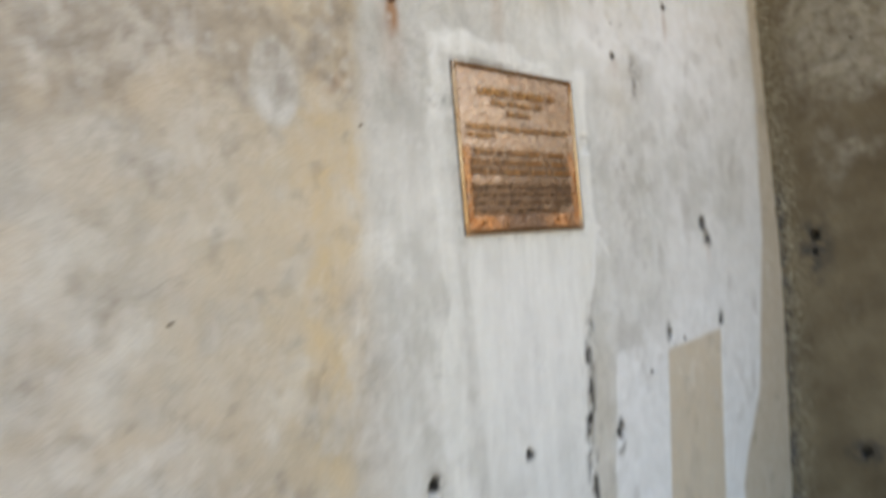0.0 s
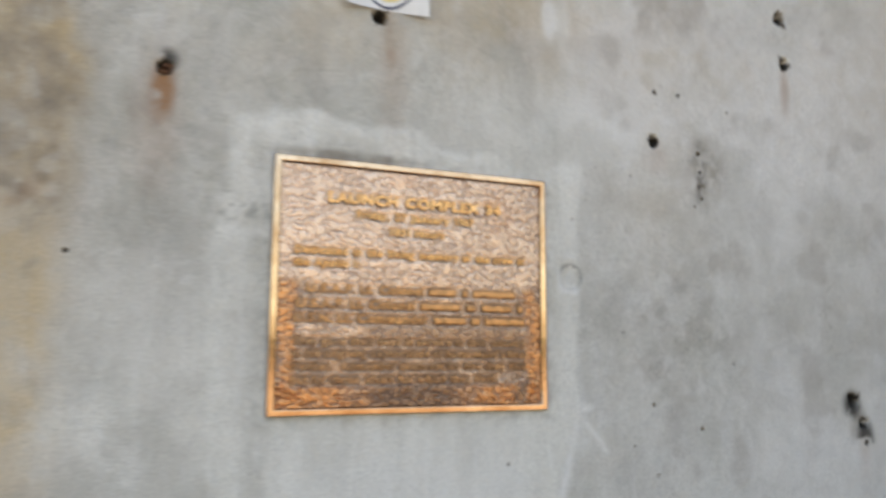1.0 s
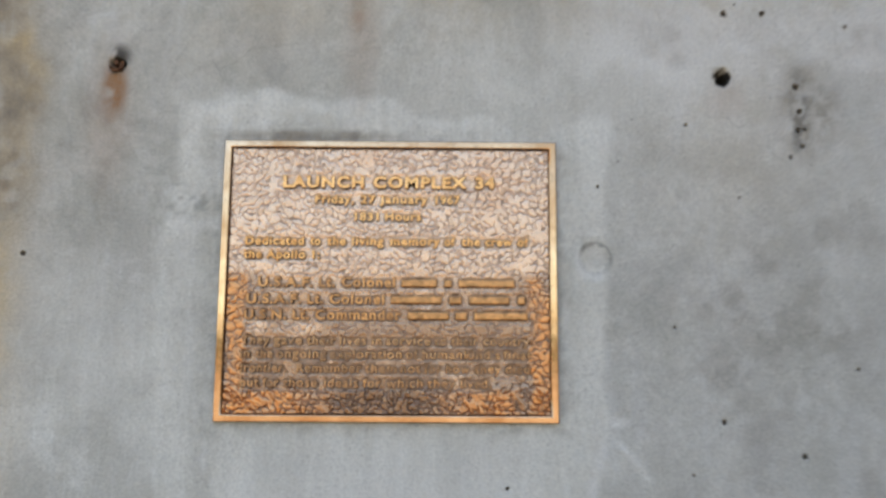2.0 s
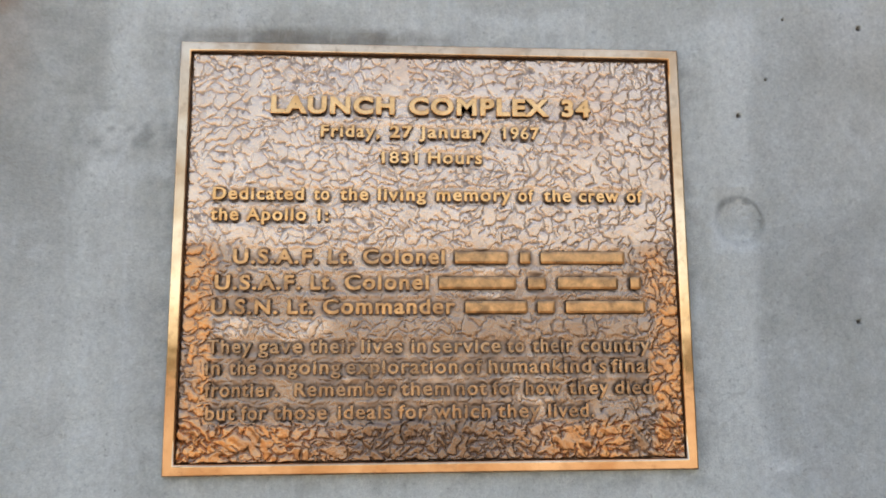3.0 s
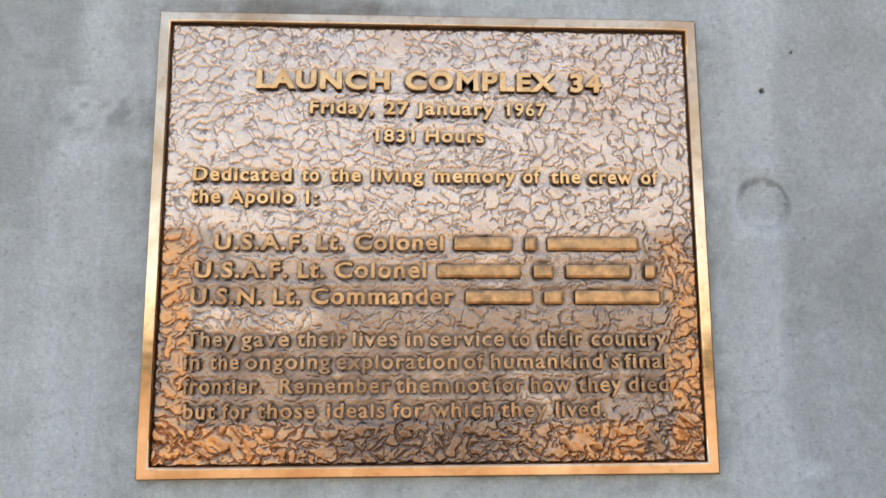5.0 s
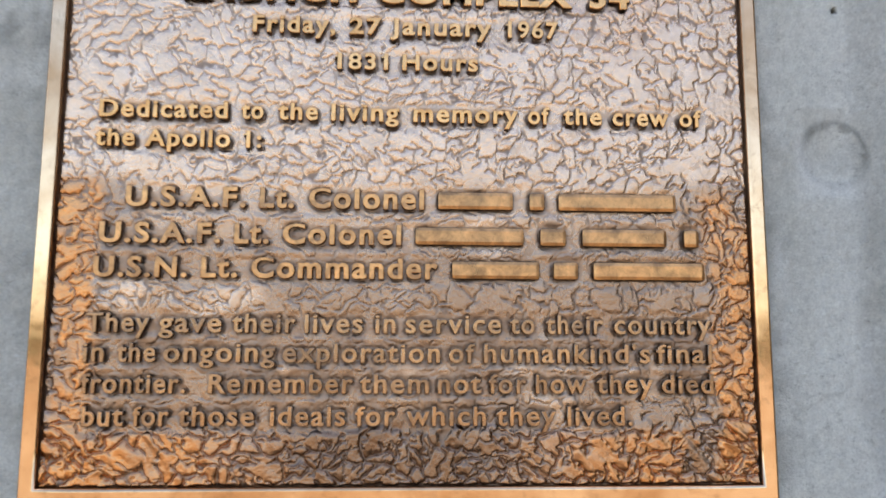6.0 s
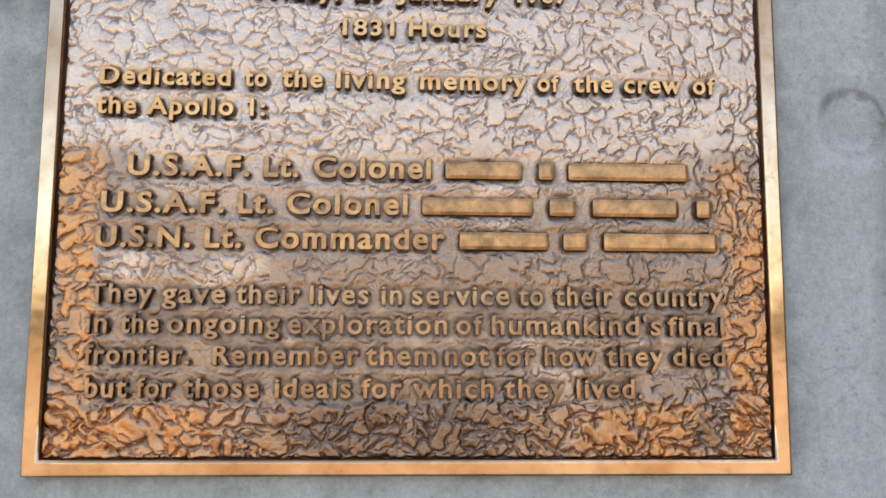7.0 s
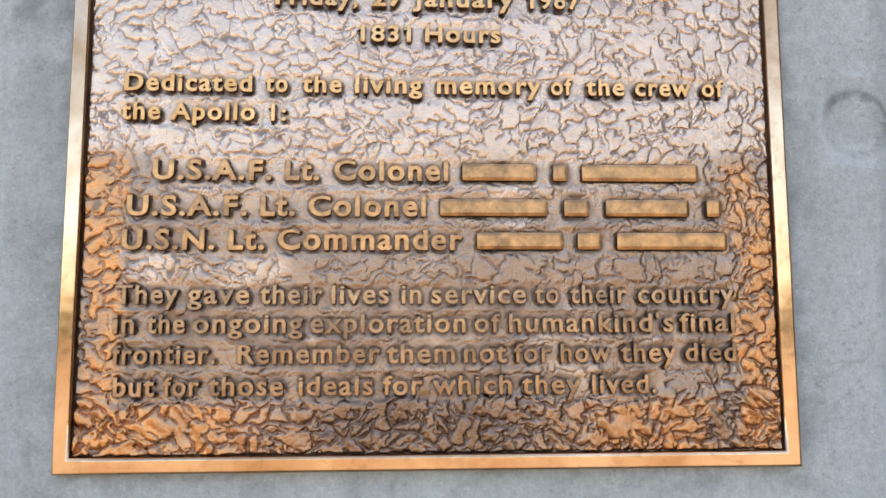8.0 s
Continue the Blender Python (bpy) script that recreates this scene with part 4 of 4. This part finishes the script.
    box(bm, PX0 + 0.003, PX1 - 0.003, FIELD_Y + 0.0030, 0.0040, PZ0 + 0.003 - root.z, PZ1 - 0.003 - root.z)
    part("backing", bm, M_PATINA_SHADE, plaque)
    bm = bmesh.new()
    section = [(0.0, 0.004), (0.0, RIM_Y + 0.0022), (0.0006, RIM_Y + 0.0007), (0.0018, RIM_Y), (0.0026, RIM_Y), (RIM - 0.0028, RIM_Y), (RIM - 0.0020, RIM_Y), (RIM - 0.0007, RIM_Y + 0.0007), (RIM, RIM_Y + 0.0022), (RIM + 0.0005, FIELD_Y + 0.003)]
    loops = []
    for inn, y in section:
        x0, x1, z0, z1 = PX0 + inn, PX1 - inn, PZ0 + inn - root.z, PZ1 - inn - root.z
        loops.append([(x0, y, z0), (x1, y, z0), (x1, y, z1), (x0, y, z1)])
    cuts = 14
    rings = []
    for loop in loops:
        ring = []
        for k in range(4):
            p, q = Vector(loop[k]), Vector(loop[(k + 1) % 4])
            for c in range(cuts):
                v = p.lerp(q, c / cuts)
                v.y += 0.0007 * noise.noise((v.x * 9, v.z * 9, 3.0)) if -0.03 < v.y < RIM_Y + 0.002 else 0
                ring.append(bm.verts.new(v))
        rings.append(ring)
    n = 4 * cuts
    for i, (r0, r1) in enumerate(zip(rings, rings[1:])):
        for k in range(n):
            f = bm.faces.new((r0[k], r0[(k + 1) % n], r1[(k + 1) % n], r1[k]))
            # Side faces take the dark material: the border's shadow lines put into colour.
            f.material_index = 1 if i in (0, len(rings) - 2) else 0
    bmesh.ops.recalc_face_normals(bm, faces=bm.faces)
    for f in bm.faces:
        f.smooth = True
    part("border", bm, [M_BORDER, M_PATINA_SHADE], plaque, "polished raised bronze border")



build_plaque()


# ---- the rusted bolt stub in its hole ----
def build_bolt(x, z):
    bolt = holder("bolt")
    bolt.location = (x, 0, z)
    tagged(bolt, "rusted iron bolt stub in a hole in concrete", "bolt")
    bm = bmesh.new()
    tube(bm, [(0, 0.05, 0), (0.001, 0.0, 0), (0.002, -0.010, 0.001)], [0.005, 0.005, 0.004], 10)
    part("shank", bm, M_RUST, bolt, smooth=False)
    bm = bmesh.new()
    tube(bm, [(0.012 * math.cos(t), -0.004, 0.012 * math.sin(t)) for t in np.linspace(-2.6, 0.4, 9)], 0.0035, 6)
    part("washer", bm, M_RUST, bolt, "bent broken washer")


build_bolt(-0.520, 2.058)


# ---- the paper sticker ----
def curved_disc(bm, cx, cz, shape, y, bend, inner=None, n=56):
    """A flat printed shape on the paper; shape(angle) is its radius. With inner it is a ring."""
    def at(a, f):
        x, z = cx + f(a) * math.cos(a), cz + f(a) * math.sin(a)
        return bm.verts.new((x, bend(x, z) - y, z))
    outer = [at(k * math.tau / n, shape) for k in range(n)]
    if inner:
        hole = [at(k * math.tau / n, inner) for k in range(n)]
        for k in range(n):
            bm.faces.new((outer[k], outer[(k + 1) % n], hole[(k + 1) % n], hole[k]))
    else:
        mid = bm.verts.new((cx, bend(cx, cz) - y, cz))
        half = [at(k * math.tau / n, lambda a: 0.5 * shape(a)) for k in range(n)]
        for k in range(n):
            bm.faces.new((outer[k], outer[(k + 1) % n], half[(k + 1) % n], half[k]))
            bm.faces.new((half[k], half[(k + 1) % n], mid))


def build_sticker():
    sticker = holder("sticker")
    sticker.location = (-0.078, 0, 2.343)
    tagged(sticker, "white paper sticker with round yellow and blue emblem, curled edges", "sticker")
    w, h = 0.094, 0.096

    def bend(x, z):
        curl = 0.022 * max(0.0, -x / w - 0.55) ** 2 * max(0.0, 0.3 - z / h) + 0.014 * max(0.0, x / w - 0.4) ** 2 + 0.004 * math.sin(30 * x + 20 * z)
        return -0.007 - 1.6 * curl

    bm = bmesh.new()
    n = 22
    for side in (0.0, 0.0007):
        grid = []
        for i in range(n + 1):
            for j in range(n + 1):
                x = -w + 2 * w * i / n
                z = -h + 2 * h * j / n
                x2 = x + 0.010 * math.sin(3.1 * j / n) * (1 if x < 0 else -0.3)
                z2 = z + 0.006 * math.sin(2.9 * i / n) * (1 if z < 0 else 0)
                grid.append(bm.verts.new((x2, bend(x2, z2) + side, z2)))
        for i in range(n):
            for j in range(n):
                a = i * (n + 1) + j
                q = (grid[a], grid[a + n + 1], grid[a + n + 2], grid[a + 1])
                bm.faces.new(q if side == 0 else q[::-1])
    part("paper", bm, M_PAPER, sticker, smooth=True)
    egg = lambda r, dip: (lambda a: r * (1 + dip * max(0.0, -math.sin(a)) ** 6))
    cx, cz = 0.002, 0.004
    for name, material, shape, inner, y in (
        ("outline", M_NAVY, egg(0.079, 0.16), egg(0.074, 0.15), 0.0008),
        ("band", M_YELLOW, egg(0.067, 0.10), lambda a: 0.042, 0.0008),
        ("ring", M_NAVY, lambda a: 0.0435, lambda a: 0.0415, 0.0011),
        ("disc", M_BLUE, lambda a: 0.0415, None, 0.0008),
    ):
        bm = bmesh.new()
        curved_disc(bm, cx, cz, shape, y, bend, inner)
        part(name, bm, material, sticker)
    bm = bmesh.new()
    curved_disc(bm, cx - 0.002, cz - 0.020, lambda a: 0.017 + 0.007 * abs(math.cos(a)), 0.0014, bend, None, 30)
    part("shape", bm, M_SILVER, sticker)
    bm = bmesh.new()
    curved_disc(bm, cx + 0.004, cz - 0.034, lambda a: 0.005 + 0.011 * abs(math.cos(a)), 0.0018, bend, None, 24)
    part("shape", bm, M_NAVY, sticker)
    for k in range(15):
        a = math.radians(20 + k * 22.8)
        bm = bmesh.new()
        x, z = cx + 0.0545 * math.cos(a), cz + 0.0545 * math.sin(a)
        size = 0.0035 + 0.0015 * (k % 3)
        pts = [(-0.0045, -size), (0.0045, -size), (0.0045, size), (-0.0045, size)]
        vs = []
        for px, pz in pts:
            qx, qz = x - px * math.sin(a) + pz * math.cos(a), z + px * math.cos(a) + pz * math.sin(a)
            vs.append(bm.verts.new((qx, bend(qx, qz) - 0.0014, qz)))
        bm.faces.new(vs)
        part("bar", bm, M_NAVY, sticker)


build_sticker()


# ---- the small striped flag above the sticker ----
def build_flag():
    flag = holder("small_flag")
    flag.location = (-0.06, 0, 2.430)
    tagged(flag, "small red and white striped cloth flag bunched on dark stick", "flag")
    bm = bmesh.new()
    tube(bm, [(-0.018, -0.003, -0.02), (-0.010, -0.006, 0.08), (0.012, -0.009, 0.30)], 0.0045, 8)
    part("stick", bm, M_STICK, flag)

    def strip(u0, u1, length, foot, sway, mat, y0):
        """One stripe of the cloth, hanging in folds from the stick."""
        bm = bmesh.new()
        rows, cols = 16, 3
        for side in (0, 1):
            grid = []
            for r in range(rows + 1):
                t = r / rows
                for c in range(cols + 1):
                    u = u0 + (u1 - u0) * c / cols
                    x = 0.0 + u * (0.55 + 0.45 * t) + sway * t * t
                    z = 0.29 - 0.35 * u * (1 - t) - t * (length + foot * (u - u0) / max(u1 - u0, 1e-4))
                    y = y0 - 0.006 * math.sin(55 * u + 4 * t) * (0.4 + t) - 0.004 * math.sin(9 * t + 20 * u)
                    grid.append(bm.verts.new((x, y + 0.0006 * side, z)))
            for r in range(rows):
                for c in range(cols):
                    a = r * (cols + 1) + c
                    q = (grid[a], grid[a + 1], grid[a + cols + 2], grid[a + cols + 1])
                    bm.faces.new(q if side else q[::-1])
        part("stripe", bm, mat, flag, smooth=True)

    x, k = -0.045, 0
    widths = 0.0085
    while x < 0.205:
        if x < 0.032:
            length, foot = 0.240 + 0.008 * math.sin(60 * x), 0.002
        elif x < 0.072:
            length, foot = 0.272, 0.002
        else:
            length, foot = 0.222 + 0.30 * (x - 0.072), 0.003
        sway = 0.012 + 0.048 * min(1.0, max(0.0, (x - 0.02) / 0.15))
        strip(x, x + widths, length, foot, sway, M_RED if k % 2 == 0 else M_WHITE, -0.016)
        x += widths
        k += 1


build_flag()
